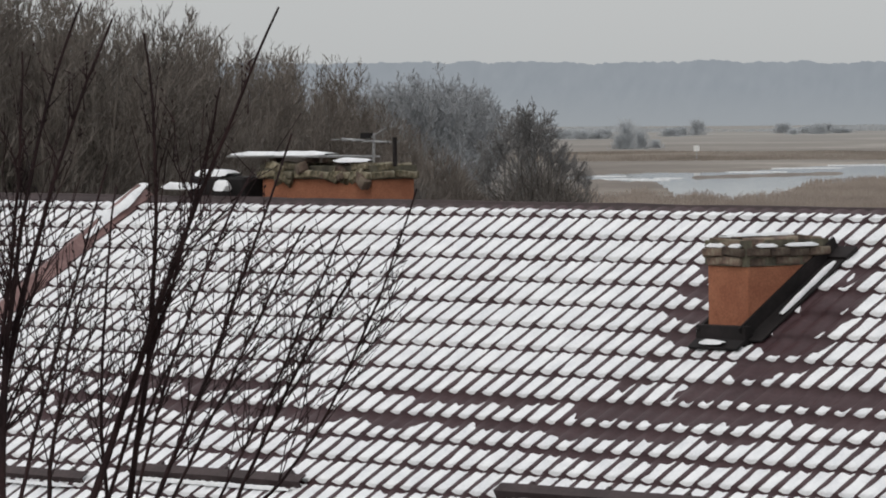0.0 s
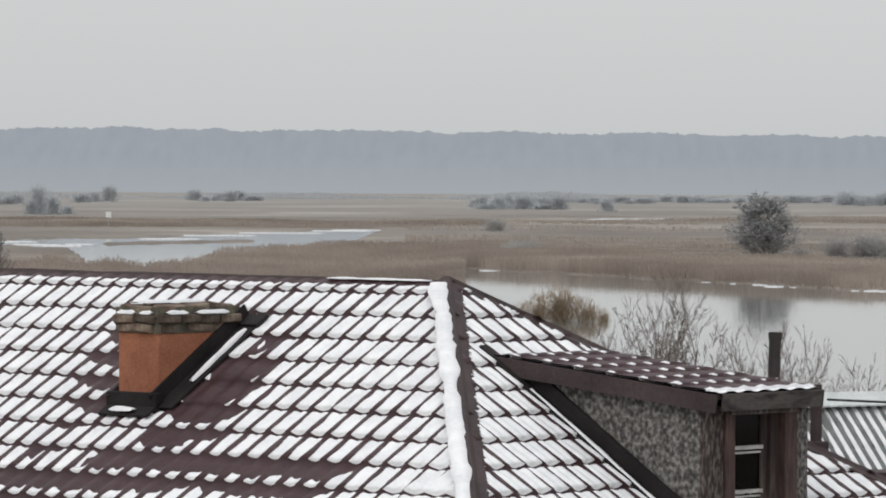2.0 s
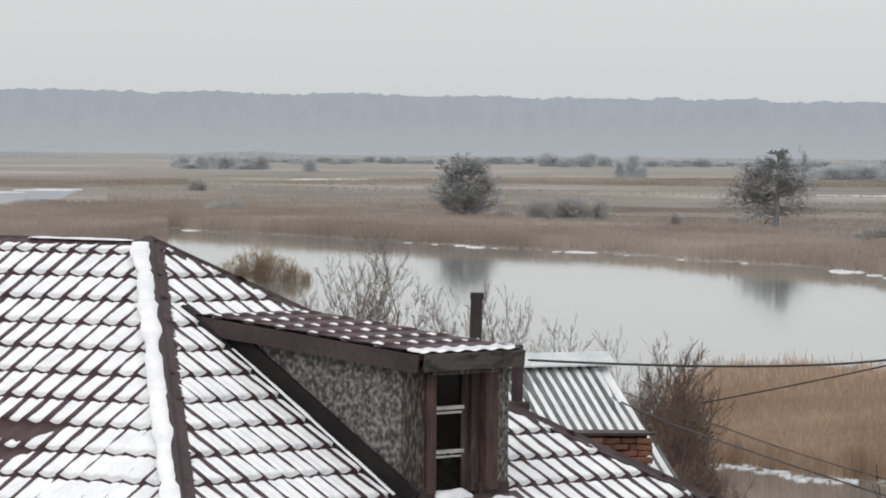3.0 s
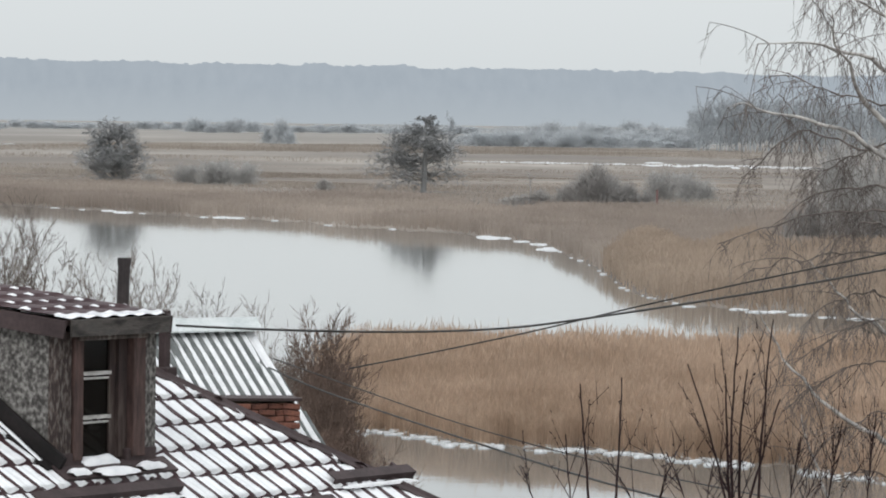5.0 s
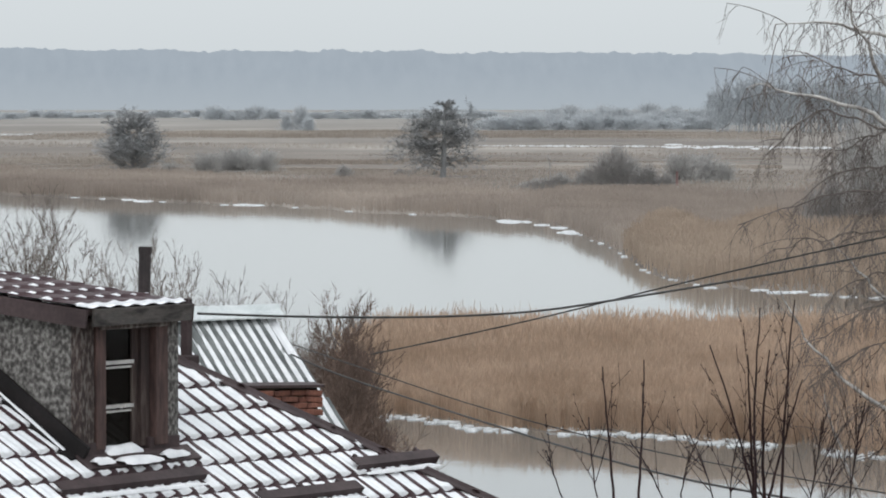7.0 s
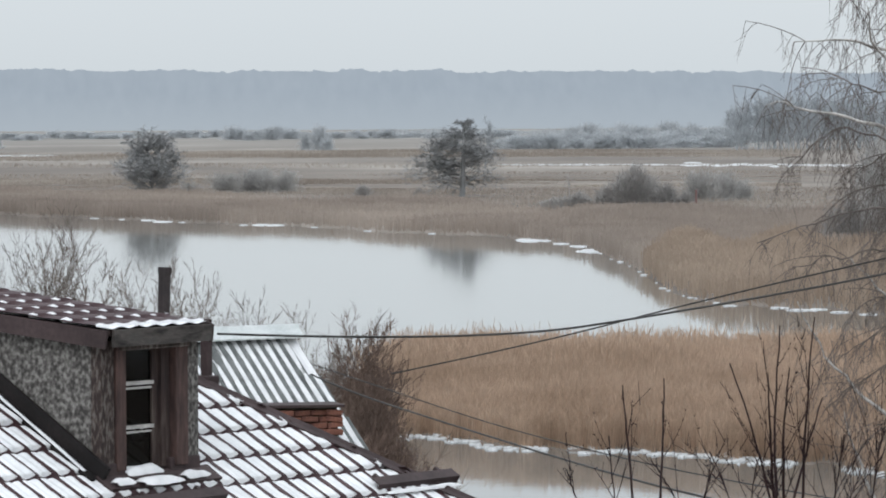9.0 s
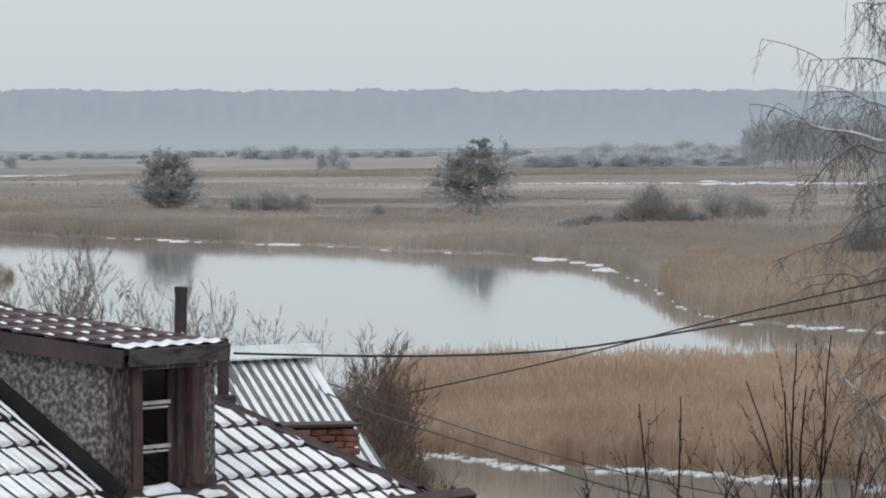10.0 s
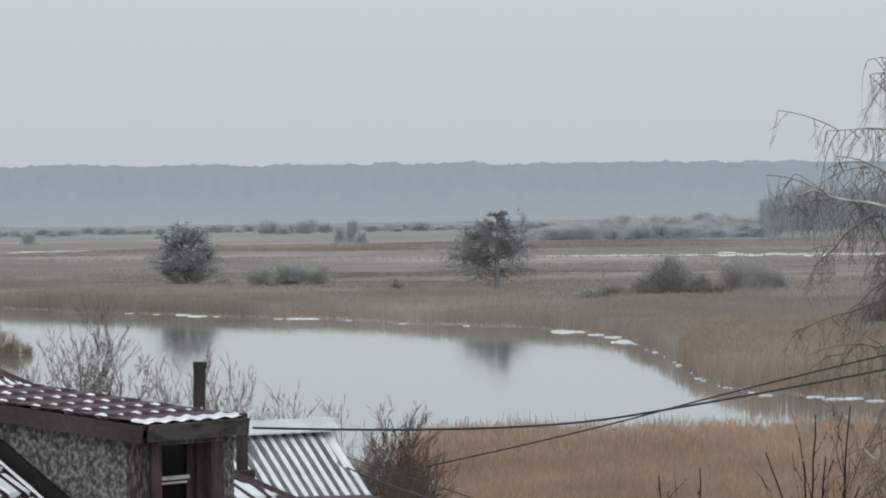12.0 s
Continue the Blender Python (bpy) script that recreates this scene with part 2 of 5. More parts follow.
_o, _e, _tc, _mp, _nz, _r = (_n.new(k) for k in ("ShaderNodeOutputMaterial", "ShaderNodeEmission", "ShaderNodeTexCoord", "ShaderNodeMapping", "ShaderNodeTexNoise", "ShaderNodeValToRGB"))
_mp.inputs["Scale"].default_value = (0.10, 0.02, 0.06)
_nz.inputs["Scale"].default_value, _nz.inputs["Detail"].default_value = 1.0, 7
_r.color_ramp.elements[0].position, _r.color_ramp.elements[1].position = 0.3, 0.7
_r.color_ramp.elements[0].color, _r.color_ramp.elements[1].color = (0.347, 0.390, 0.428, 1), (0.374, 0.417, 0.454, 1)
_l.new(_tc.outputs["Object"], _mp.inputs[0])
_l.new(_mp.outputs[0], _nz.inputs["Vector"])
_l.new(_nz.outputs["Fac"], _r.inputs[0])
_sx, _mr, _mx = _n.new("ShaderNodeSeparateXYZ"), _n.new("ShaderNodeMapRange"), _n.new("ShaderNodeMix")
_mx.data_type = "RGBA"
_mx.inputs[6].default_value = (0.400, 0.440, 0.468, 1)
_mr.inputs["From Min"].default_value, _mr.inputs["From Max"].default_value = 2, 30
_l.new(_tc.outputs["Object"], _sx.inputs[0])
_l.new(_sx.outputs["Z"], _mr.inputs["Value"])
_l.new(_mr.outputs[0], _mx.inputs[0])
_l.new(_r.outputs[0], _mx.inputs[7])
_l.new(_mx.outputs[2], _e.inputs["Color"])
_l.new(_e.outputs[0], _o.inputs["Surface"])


# ---- mesh helpers ----
def mesh_ob(name, verts, faces, mat, parent=None, smooth=False):
    me = bpy.data.meshes.new(name)
    me.from_pydata([tuple(v) for v in verts], [], [tuple(f) for f in faces])
    me.materials.append(mat)
    if smooth:
        me.shade_smooth()
    ob = new(name, me)
    if parent:
        ob.parent = parent
    return ob


def part(name, bm, mat, parent, label=""):
    bmesh.ops.recalc_face_normals(bm, faces=bm.faces)
    me = bpy.data.meshes.new(name)
    bm.to_mesh(me)
    bm.free()
    me.materials.append(mat)
    ob = new(name, me)
    ob.parent = parent
    if label:
        tagged(ob, label)
    return ob


def thing(name, label, category, m=None, group="", kind=""):
    ob = new(name)
    if m is not None:
        ob.matrix_basis = m
    return tagged(ob, label, category, group, kind)


def add_box(bm, lo, hi, m=None, bevel=0.0):
    """An axis-aligned box, then turned by m."""
    before = set(bm.verts)
    c = [(a + b) / 2 for a, b in zip(lo, hi)]
    s = [b - a for a, b in zip(lo, hi)]
    g = bmesh.ops.create_cube(bm, size=1.0, matrix=Matrix.LocRotScale(c, None, s))
    if bevel:
        vs = set(g["verts"])
        bmesh.ops.bevel(bm, geom=[e for e in bm.edges if e.verts[0] in vs], offset=bevel, segments=1, affect="EDGES")
    if m is not None:
        bmesh.ops.transform(bm, matrix=m, verts=[v for v in bm.verts if v not in before])
    return bm


def box(lo, hi, m=None, bevel=0.0):
    return add_box(bmesh.new(), lo, hi, m, bevel)


def wobble(bm, amount, scale, seed=0.0):
    for v in bm.verts:
        v.co += noise.noise_vector(v.co * scale + Vector((seed, seed, seed))) * amount
    return bm


def rnd(p, scale):
    return noise.noise((p[0] * scale, p[1] * scale, p[2] * scale))


def segments_mesh(segs, sides=4):
    """Vertices and faces of tapered twigs (p0, p1, r0, r1), as one array."""
    if not len(segs):
        return [], []
    a = np.array([s[0] for s in segs], float)
    b = np.array([s[1] for s in segs], float)
    r0 = np.array([s[2] for s in segs])[:, None]
    r1 = np.array([s[3] for s in segs])[:, None]
    d = b - a
    d /= np.maximum(np.linalg.norm(d, axis=1), 1e-9)[:, None]
    ref = np.where(np.abs(d[:, 2:3]) > 0.9, np.array([[1.0, 0, 0]]), np.array([[0, 0, 1.0]]))
    e1 = np.cross(d, ref)
    e1 /= np.linalg.norm(e1, axis=1)[:, None]
    e2 = np.cross(d, e1)
    if sides == 1:
        n = len(segs)
        turn = np.random.default_rng(n).uniform(0, math.pi, n)[:, None]
        o = e1 * np.cos(turn) + e2 * np.sin(turn)
        v = np.stack([a - o * r0, a + o * r0, b + o * r1, b - o * r1], 1).reshape(-1, 3)
        return v, np.arange(4 * n).reshape(n, 4)
    rings = []
    for k in range(sides):
        w = 2 * math.pi * k / sides
        o = e1 * math.cos(w) + e2 * math.sin(w)
        rings += [a + o * r0, b + o * r1]
    v = np.stack(rings, 1).reshape(-1, 3)
    n = len(segs)
    base = np.arange(n)[:, None] * (2 * sides)
    quads = []
    for k in range(sides):
        j = (k + 1) % sides
        quads.append(np.concatenate([base + 2 * k, base + 2 * j, base + 2 * j + 1, base + 2 * k + 1], 1))
    return v, np.concatenate(quads)


def array_mesh(name, v, quads, mat, parent=None):
    me = bpy.data.meshes.new(name)
    v = np.asarray(v, np.float32)
    q = np.asarray(quads, np.int32)
    k = q.shape[1]
    me.vertices.add(len(v))
    me.vertices.foreach_set("co", v.ravel())
    me.loops.add(q.size)
    me.loops.foreach_set("vertex_index", q.ravel())
    me.polygons.add(len(q))
    me.polygons.foreach_set("loop_start", np.arange(0, q.size, k, dtype=np.int32))
    me.update(calc_edges=True)
    me.validate()
    me.materials.append(mat)
    ob = new(name, me)
    if parent:
        ob.parent = parent
    return ob


def polar(az, rng, z=0.0):
    a = radians(az)
    return Vector((math.sin(a) * rng, math.cos(a) * rng, z))


# ---- the land: river, marsh and bank ----
def curve(points, x):
    xs, ys = zip(*points)
    return np.interp(x, xs, ys)


# distances of the shores from the house, by heading
FAR_BANK = [(-3.4, 815), (-2.8, 785), (-1.03, 732), (0.15, 696), (1.4, 671), (2.24, 650), (2.88, 632), (3.65, 614), (4.77, 588), (5.44, 556), (5.78, 502), (6.12, 462), (6.45, 414), (6.7, 402), (7.4, 388), (8.2, 376), (10, 366), (14, 360)]
REEDS_BACK = [(2.2, 232), (2.7, 262), (3.2, 282), (14, 284)]
REEDS_FRONT = [(2.2, 231), (2.6, 232), (3.6, 234), (4.4, 226), (6, 223), (8.3, 214), (10, 205), (14, 200)]
POOL_FAR = [(-9.2, 1090), (-8.55, 1140), (-7.3, 1160), (-6.0, 1262), (-4.9, 1340), (-4.25, 1372)]
POOL_NEAR = [(-9.2, 1075), (-8.55, 1030), (-8.0, 990), (-7.75, 815), (-6.7, 805), (-6.4, 915), (-5.2, 962), (-4.7, 1075), (-4.25, 1360)]


def water_depth(az, rng):
    """Positive over water, negative on land, in metres along the line of sight (arrays)."""
    wig = 3 * np.sin(az * 3.1 + 1.3) + 2.5 * np.sin(az * 7.7 + 0.4) + 1.2 * np.sin(az * 13.0) + 0.6 * np.sin(az * 29.3)
    river = np.minimum(curve(FAR_BANK, az) + wig - rng, rng - np.where(az > 2.2, curve(REEDS_BACK, az) + 0.4 * wig, 190))
    river = np.where(az > -3.3, river, -50)
    pool = np.where((az > -9.2) & (az < -4.25), np.minimum(curve(POOL_FAR, az) + 2 * wig - rng, rng - curve(POOL_NEAR, az) - 2 * wig), -50)
    pool = np.minimum(pool, np.maximum(np.abs(rng - 1085 - 30 * (az + 7)) - 16, 9 * (np.abs(az + 6.7) - 0.9) * 10))
    near = np.minimum(np.where(az > 1.5, curve(REEDS_FRONT, az) + 0.3 * wig, 230) - rng, rng - 150)
    near = np.where(az > -2, near, -50)
    return np.maximum(np.maximum(river, pool), near)


def land_height(az, rng):
    wet = np.clip(water_depth(az, rng) / 6.0, -1, 1)
    bank = 8.0 * (1 - np.clip((rng - 55) / 80.0, 0, 1)) ** 1.3
    return np.where(wet > 0, -0.6 * wet, -0.35 * wet) + bank


azs = np.concatenate([np.arange(-180, -16, 4.0), np.arange(-16, 12, 0.06), np.arange(12, 181, 4.0)])
rngs = np.concatenate([np.arange(0, 140, 10.0), np.arange(140, 310, 3.0), np.geomspace(310, 1500, 110), np.geomspace(1550, 4600, 30)])
AZ, RG = np.meshgrid(azs, rngs)
ZZ = land_height(AZ, RG)
gx, gy = np.sin(np.radians(AZ)) * RG, np.cos(np.radians(AZ)) * RG
jit = np.sin(AZ * 31 + RG * 0.05) * np.sin(RG * 0.11 + AZ * 7)
ZZ = ZZ + 0.08 * jit * np.clip((RG - 150) / 200.0, 0, 1) + 0.12 * np.sin(gx * 0.31) * np.sin(gy * 0.27) * np.clip(1 - RG / 200.0, 0, 1)
gv = np.stack([np.sin(np.radians(AZ)) * RG, np.cos(np.radians(AZ)) * RG, ZZ], -1).reshape(-1, 3)
nc = len(azs)
gi = np.arange((len(rngs) - 1) * (nc - 1))
gi = (gi // (nc - 1)) * nc + gi % (nc - 1)
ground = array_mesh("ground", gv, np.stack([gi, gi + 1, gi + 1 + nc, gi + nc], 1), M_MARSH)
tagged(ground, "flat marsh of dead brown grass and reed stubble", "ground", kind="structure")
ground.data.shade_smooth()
water = array_mesh("water", [(-1500, 100, 0), (1500, 100, 0), (1500, 2000, 0), (-1500, 2000, 0)], [(0, 1, 2, 3)], M_WATER)
tagged(water, "still grey river reflecting the overcast sky", "river", kind="structure")


def forest_backdrop():
    """A long wooded rise across the far side of the valley."""
    xs = np.arange(-1500, 1100, 1.3)
    v, q = [], []
    for row, (back, rise) in enumerate(((0, 0.0), (30, 0.35), (60, 0.7), (80, 1.0))):
        for x in xs:
            h = 48.6 - (x + 300) * 0.0066
            top = h + 2.2 * noise.noise((x * 0.02, 3.1, 0)) + 1.8 * noise.noise((x * 0.06, 9.1, 0)) + 1.3 * noise.noise((x * 0.19, 5.1, 0)) + 1.7 * noise.noise((x * 0.45, 6.1, 0)) * (0.4 + noise.noise((x * 0.03, 4.4, 0))) + 0.7 * abs(noise.noise((x * 0.31, 2.1, 0))) + 2.4 * max(0.0, noise.noise((x * 0.13, 1.1, 7.0)) - 0.25)
            v.append((x, 3650 + back, -2 + (top + 2) * rise))
    n = len(xs)
    for r in range(3):
        for i in range(n - 1):
            q.append((r * n + i, r * n + i + 1, (r + 1) * n + i + 1, (r + 1) * n + i))
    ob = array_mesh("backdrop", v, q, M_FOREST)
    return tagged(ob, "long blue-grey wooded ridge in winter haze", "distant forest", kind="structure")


forest_backdrop()


# ---- reeds and ice ----
def blades(name, pts, heights, width, mat, label, lean=0.10):
    """Dry reed stems with drooping plumes at pts (n x 3)."""
    n = len(pts)
    rg = np.random.default_rng(5)
    ang = rg.uniform(-0.9, 0.9, n)
    side = np.stack([np.cos(ang), np.sin(ang), np.zeros(n)], 1) * width
    tip = np.stack([rg.normal(0, lean, n), rg.normal(0, lean, n), np.ones(n)], 1) * heights[:, None]
    neck = pts + tip * 0.82
    plume = np.stack([rg.normal(0, 0.10, n), rg.normal(0, 0.1, n), np.zeros(n)], 1)
    v = np.stack([pts - side, pts + side, neck + side * 0.45, neck - side * 0.45,
                  neck - side * 1.0, neck + side * 1.0, pts + tip * 0.93 + side * 1.2 + plume, pts + tip + plume * 1.6], 1).reshape(-1, 3)
    b = np.arange(n)[:, None] * 8
    q = np.concatenate([b + np.array([[0, 1, 2, 3]]), b + np.array([[4, 5, 6, 7]])])
    ob = array_mesh(name, v, q, mat)
    return tagged(ob, label, "reeds", kind="stuff")


def scatter(n, az0, az1, r0, r1, seed, test=None):
    rg = np.random.default_rng(seed)
    az, rng = rg.uniform(az0, az1, n), np.sqrt(rg.uniform(r0 * r0, r1 * r1, n))
    keep = water_depth(az, rng) < -0.5
    if test is not None:
        keep &= test(az, rng)
    az, rng = az[keep], rng[keep]
    return np.stack([np.sin(np.radians(az)) * rng, np.cos(np.radians(az)) * rng, land_height(az, rng) - 0.05], 1), az, rng


def patchy(pts, s):
    return np.array([noise.noise((p[0] * s, p[1] * s, 2.0)) for p in pts])


p_near, a_near, r_near = scatter(250000, 2.2, 11.0, 196, 300, 11)
h_near = np.random.default_rng(1).normal(2.35, 0.26, len(p_near)) + 0.5 * patchy(p_near, 0.06)
edge = np.clip((a_near - 2.2) / 0.8, 0.35, 1) * np.clip(0.62 + (r_near - curve(REEDS_FRONT, a_near)) / 50.0, 0.55, 1)
blades("reed_bed", p_near, h_near * edge, 0.014, M_REED, "dense bed of dry tan reeds with feathery plumes at the water's edge")

p_far, a_far, r_far = scatter(360000, -4.5, 11.0, 350, 960, 12, lambda az, rng: rng - curve(FAR_BANK, az) < 120 + 40 * np.sin(az * 2.3) + 170 * np.clip((az - 5.2) / 1.0, 0, 1) + np.random.default_rng(9).uniform(-40, 40, az.shape))
h_far = np.random.default_rng(2).normal(1.8, 0.22, len(p_far)) + 0.8 * patchy(p_far, 0.02)
h_far = np.clip(h_far, 0.6, 4) * np.clip((a_far + 4.6) / 1.2, 0.1, 1)
tan = (a_far > 5.2) & (r_far < 420 + 130 * np.clip((a_far - 5.2) / 1.5, 0, 1) + 40 * np.sin(a_far * 5))
blades("far_reed_bank", p_far[~tan], h_far[~tan], 0.045, M_REED_FAR, "brown reed belt along the far river bank")
blades("far_reed_bank", p_far[tan], h_far[tan], 0.045, M_REED_POINT, "tan reed point reaching into the river")
p_mid, a_mid, r_mid = scatter(90000, -11, -3.0, 560, 1000, 13, lambda az, rng: rng < 770 + 230 * np.clip((az + 6.9) / 1.4, 0, 1) + 30 * np.sin(az * 9) + np.random.default_rng(8).uniform(-40, 40, az.shape))
h_mid = np.random.default_rng(3).normal(1.35, 0.3, len(p_mid)) + 0.9 * patchy(p_mid, 0.02)
blades("far_reed_bank", p_mid, np.clip(h_mid, 0.5, 4), 0.06, M_REED_FAR, "tan reed belt between the river and a far pool")
p_mea, a_mea, r_mea = scatter(170000, -12, 11.0, 640, 1500, 14, lambda az, rng: (rng - curve(FAR_BANK, az) > 30) & (np.random.default_rng(10).uniform(600, 1500, az.shape) > rng))
belt = np.array([noise.noise((p[0] * 0.0045, p[1] * 0.0085, 2.0)) + 0.4 * noise.noise((p[0] * 0.02, p[1] * 0.03, 6.0)) for p in p_mea])
dry = (belt > 0.02) & ~((a_mea < -4.0) & (r_mea > 980) & (r_mea < 1390))
p_mea, belt = p_mea[dry], belt[dry]
blades("meadow_tufts", p_mea, 0.25 + 1.5 * np.clip(belt, 0, 0.8), 0.09, M_TUFT, "belts of rough dead grass and sedge across the marsh")
for az0, az1, r0, r1, n, h, seed in ((-11, -3.0, 1330, 1640, 60000, 2.6, 31), (-3.4, 8.0, 860, 1120, 70000, 1.7, 32), (-4.0, 8.0, 1480, 1800, 50000, 2.4, 33)):
    p_b, a_b, r_b = scatter(n, az0, az1, r0, r1, seed)
    fade = 1 - (2 * (r_b - r0) / (r1 - r0) - 1) ** 2
    h_b = h * fade * np.array([noise.noise((p[0] * 0.005, p[1] * 0.014, seed)) + 0.5 * noise.noise((p[0] * 0.02, p[1] * 0.05, seed)) + 0.25 for p in p_b])
    blades("sedge_belt", p_b[h_b > 0.12], h_b[h_b > 0.12], 0.11, M_TUFT, "low broken belt of dead sedge across the marsh")
p_h, a_h, r_h = scatter(26000, -11, 9.0, 2850, 3150, 35)
h_h = 6.0 * np.clip(0.25 + np.array([noise.noise((p[0] * 0.012, 3.0, 1.0)) + 0.4 * noise.noise((p[0] * 0.05, 7.0, 1.0)) for p in p_h]), 0.05, 1.2)
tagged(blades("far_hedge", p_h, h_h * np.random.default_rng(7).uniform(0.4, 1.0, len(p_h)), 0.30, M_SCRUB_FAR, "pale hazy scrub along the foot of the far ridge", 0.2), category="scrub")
p_top, a_top, r_top = scatter(9000, 2.6, 11.0, 250, 288, 15)
blades("reed_plumes", p_top, np.random.default_rng(6).normal(2.85, 0.28, len(p_top)), 0.022, M_REED, "taller reed stems with feathery plumes above the bed", 0.06)


def shore(az):
    """Where the far bank meets the water."""
    r = np.arange(300.0, 900.0, 1.0)
    d = water_depth(np.full_like(r, az), r)
    wet = r[d > 0]
    return float(wet.max()) if len(wet) else 600.0


def ice_floe(az, rng, w, d, seed):
    """A low ragged slab of shore ice with snow on it."""
    bm = bmesh.new()
    n = 18
    w, d = w * 0.75, d * 0.30
    rim = []
    for k in range(n):
        t = 2 * math.pi * k / n
        j = 1 + 0.35 * noise.noise((math.cos(t) * 1.7 + seed, math.sin(t) * 1.7, seed))
        rim.append((math.cos(t) * w * j, math.sin(t) * d * j))
    top = [bm.verts.new((x * 0.9, y * 0.9, 0.075 + 0.05 * noise.noise((x, y, seed)))) for x, y in rim]
    low = [bm.verts.new((x, y, -0.06)) for x, y in rim]
    bm.faces.new(top)
    for k in range(n):
        bm.faces.new((low[k], low[(k + 1) % n], top[(k + 1) % n], top[k]))
    ob = thing("ice_floe", "white slab of shore ice lying along the reeds", "ice", Matrix.Translation(polar(az, rng, max(0.0, float(land_height(np.array([az]), np.array([rng]))[0])) + (0.06 if rng > 1000 else 0.0))) @ pose(0, 0, 0, 0, 0, -az), "shore ice")
    part("slab", bm, M_ICE, ob)
    return ob


rg = random.Random(4)
for az, w, d in ((-3.0, 3.5, 14), (-0.42, 1.2, 5), (-0.1, 1.0, 5), (0.22, 1.6, 12), (0.4, 2.0, 16), (0.62, 0.8, 6), (1.35, 1.2, 7), (1.55, 2.2, 12), (1.72, 2.0, 12),
                 (2.2, 0.6, 6), (2.84, 1.0, 6), (3.6, 0.7, 6), (4.75, 2.0, 26), (4.95, 1.2, 10), (5.15, 1.6, 10), (5.35, 1.6, 10), (5.52, 2.4, 20), (5.85, 0.8, 10), (7.75, 1.6, 4), (8.0, 2.2, 5), (8.2, 1.6, 4), (8.5, 2.4, 5), (8.8, 2.0, 4), (9.2, 2.4, 5)):
    k = 1.0 if az < 5.6 else 0.7
    ice_floe(az, shore(az) - 0.14 * d * k, w * k * rg.uniform(0.6, 1.1), d * k, rg.uniform(0, 50))
for k in range(17):
    az = 5.6 + 1.7 * (k + rg.random()) / 17
    ice_floe(az, shore(az) - rg.uniform(-1.0, 1.5), rg.uniform(0.15, 0.8), rg.uniform(0.6, 2.0), rg.uniform(0, 50))
for k in range(170):
    az = 2.9 + 6.9 * k / 169 + rg.uniform(-0.05, 0.05)
    if noise.noise((az * 2.1, 3.3, 0)) < -0.22:
        continue
    ice_floe(az, float(curve(REEDS_FRONT, az)) - abs(rg.gauss(0, 1.4)) + 0.8, rg.uniform(0.08, 0.42) * (2.0 if rg.random() < 0.12 else 1), rg.uniform(0.3, 1.1), rg.uniform(0, 50))
for az, rng, w, d in ((-8.4, 1052, 7, 10), (-8.1, 1035, 6, 9), (-7.9, 1060, 4, 9), (-8.6, 1095, 6, 10), (-6.8, 1150, 9, 8), (-5.0, 1320, 16, 9), (-5.6, 1270, 18, 8), (-6.3, 1215, 14, 8), (-4.6, 1345, 14, 9), 
                      (-3.6, 860, 5, 20)):
    ice_floe(az, rng, w, d, rg.uniform(0, 50))
for k in range(64):
    t = (k + rg.random()) / 64
    az = 4.55 + 4.6 * t
    wide = 1.0 if az < 6.6 else 2.2
    ice_floe(az, 1335 - 60 * t + rg.gauss(0, 7 * wide), rg.uniform(0.8, 4.5) * (1.3 if az < 6.2 else 1.0), rg.uniform(10, 26) * wide, rg.uniform(0, 50))
for k in range(9):
    ice_floe(-1.75 + 0.85 * k / 9, 1655 + rg.gauss(0, 16), rg.uniform(2, 7), rg.uniform(14, 30), rg.uniform(0, 50))


# ---- trees ----
def grow(seed, height, trunk_r, levels, spread, kids, droop=0.0, upright=0.3, first=0.25, ratio=0.55, thin=0.012, wiggle=0.12, taper=0.35, cone=0.6):
    """Trunk segments and branch segments of a bare tree standing at the origin."""
    rg = random.Random(seed)
    trunk, limbs = [], []

    def branch(p, d, length, r, level):
        n = (6, 4, 3, 2)[level]
        out = trunk if level == 0 else limbs
        marks = []
        for i in range(n):
            d = (d + Vector((rg.gauss(0, wiggle), rg.gauss(0, wiggle), rg.gauss(0, wiggle * 0.6))) * (0.5 if level == 0 else 1)
                 + Vector((0, 0, upright * 0.25 - (droop * level * 0.25)))).normalized()
            q = p + d * (length / n)
            ra, rb = r * (1 - (1 - taper) * i / n), r * (1 - (1 - taper) * (i + 1) / n)
            out.append((tuple(p), tuple(q), max(ra, thin * (1 - 0.3 * i / n)), thin * 0.2 if level >= levels and i == n - 1 else max(rb, thin * 0.7)))
            marks.append((p.copy(), q.copy(), d.copy(), rb, (i + 1) / n))
            p = q
        if level >= levels:
            return
        for _ in range(kids[level]):
            f = rg.uniform(first if level == 0 else 0.15, 1.0)
            a, b, dd, rr, _f = marks[min(n - 1, int(f * n))]
            w = (f * n) % 1
            at = a.lerp(b, w)
            turn = rg.uniform(0, 2 * math.pi)
            side = dd.orthogonal().normalized()
            side.rotate(Matrix.Rotation(turn, 3, dd))
            nd = (dd + side * spread * rg.uniform(0.7, 1.4)).normalized()
            scale = ratio * rg.uniform(0.6, 1.15) * (1.15 - cone * f if level == 0 else 1.0)
            branch(at, nd, length * scale, max(rr * 0.55, thin), level + 1)

    branch(Vector((0, 0, 0)), Vector((0, 0, 1)), height, trunk_r, 0)
    return trunk, limbs


def tree(name, label, m, mat, shape, sides=3, group="", trunk_mat=None):
    t, l = shape
    ob = thing(name, label, "tree" if "bush" not in name else "bush", m, group)
    array_mesh("trunk", *segments_mesh(t, 6), trunk_mat or mat, ob)
    array_mesh("crown", *segments_mesh(l, sides), mat, ob)
    return ob


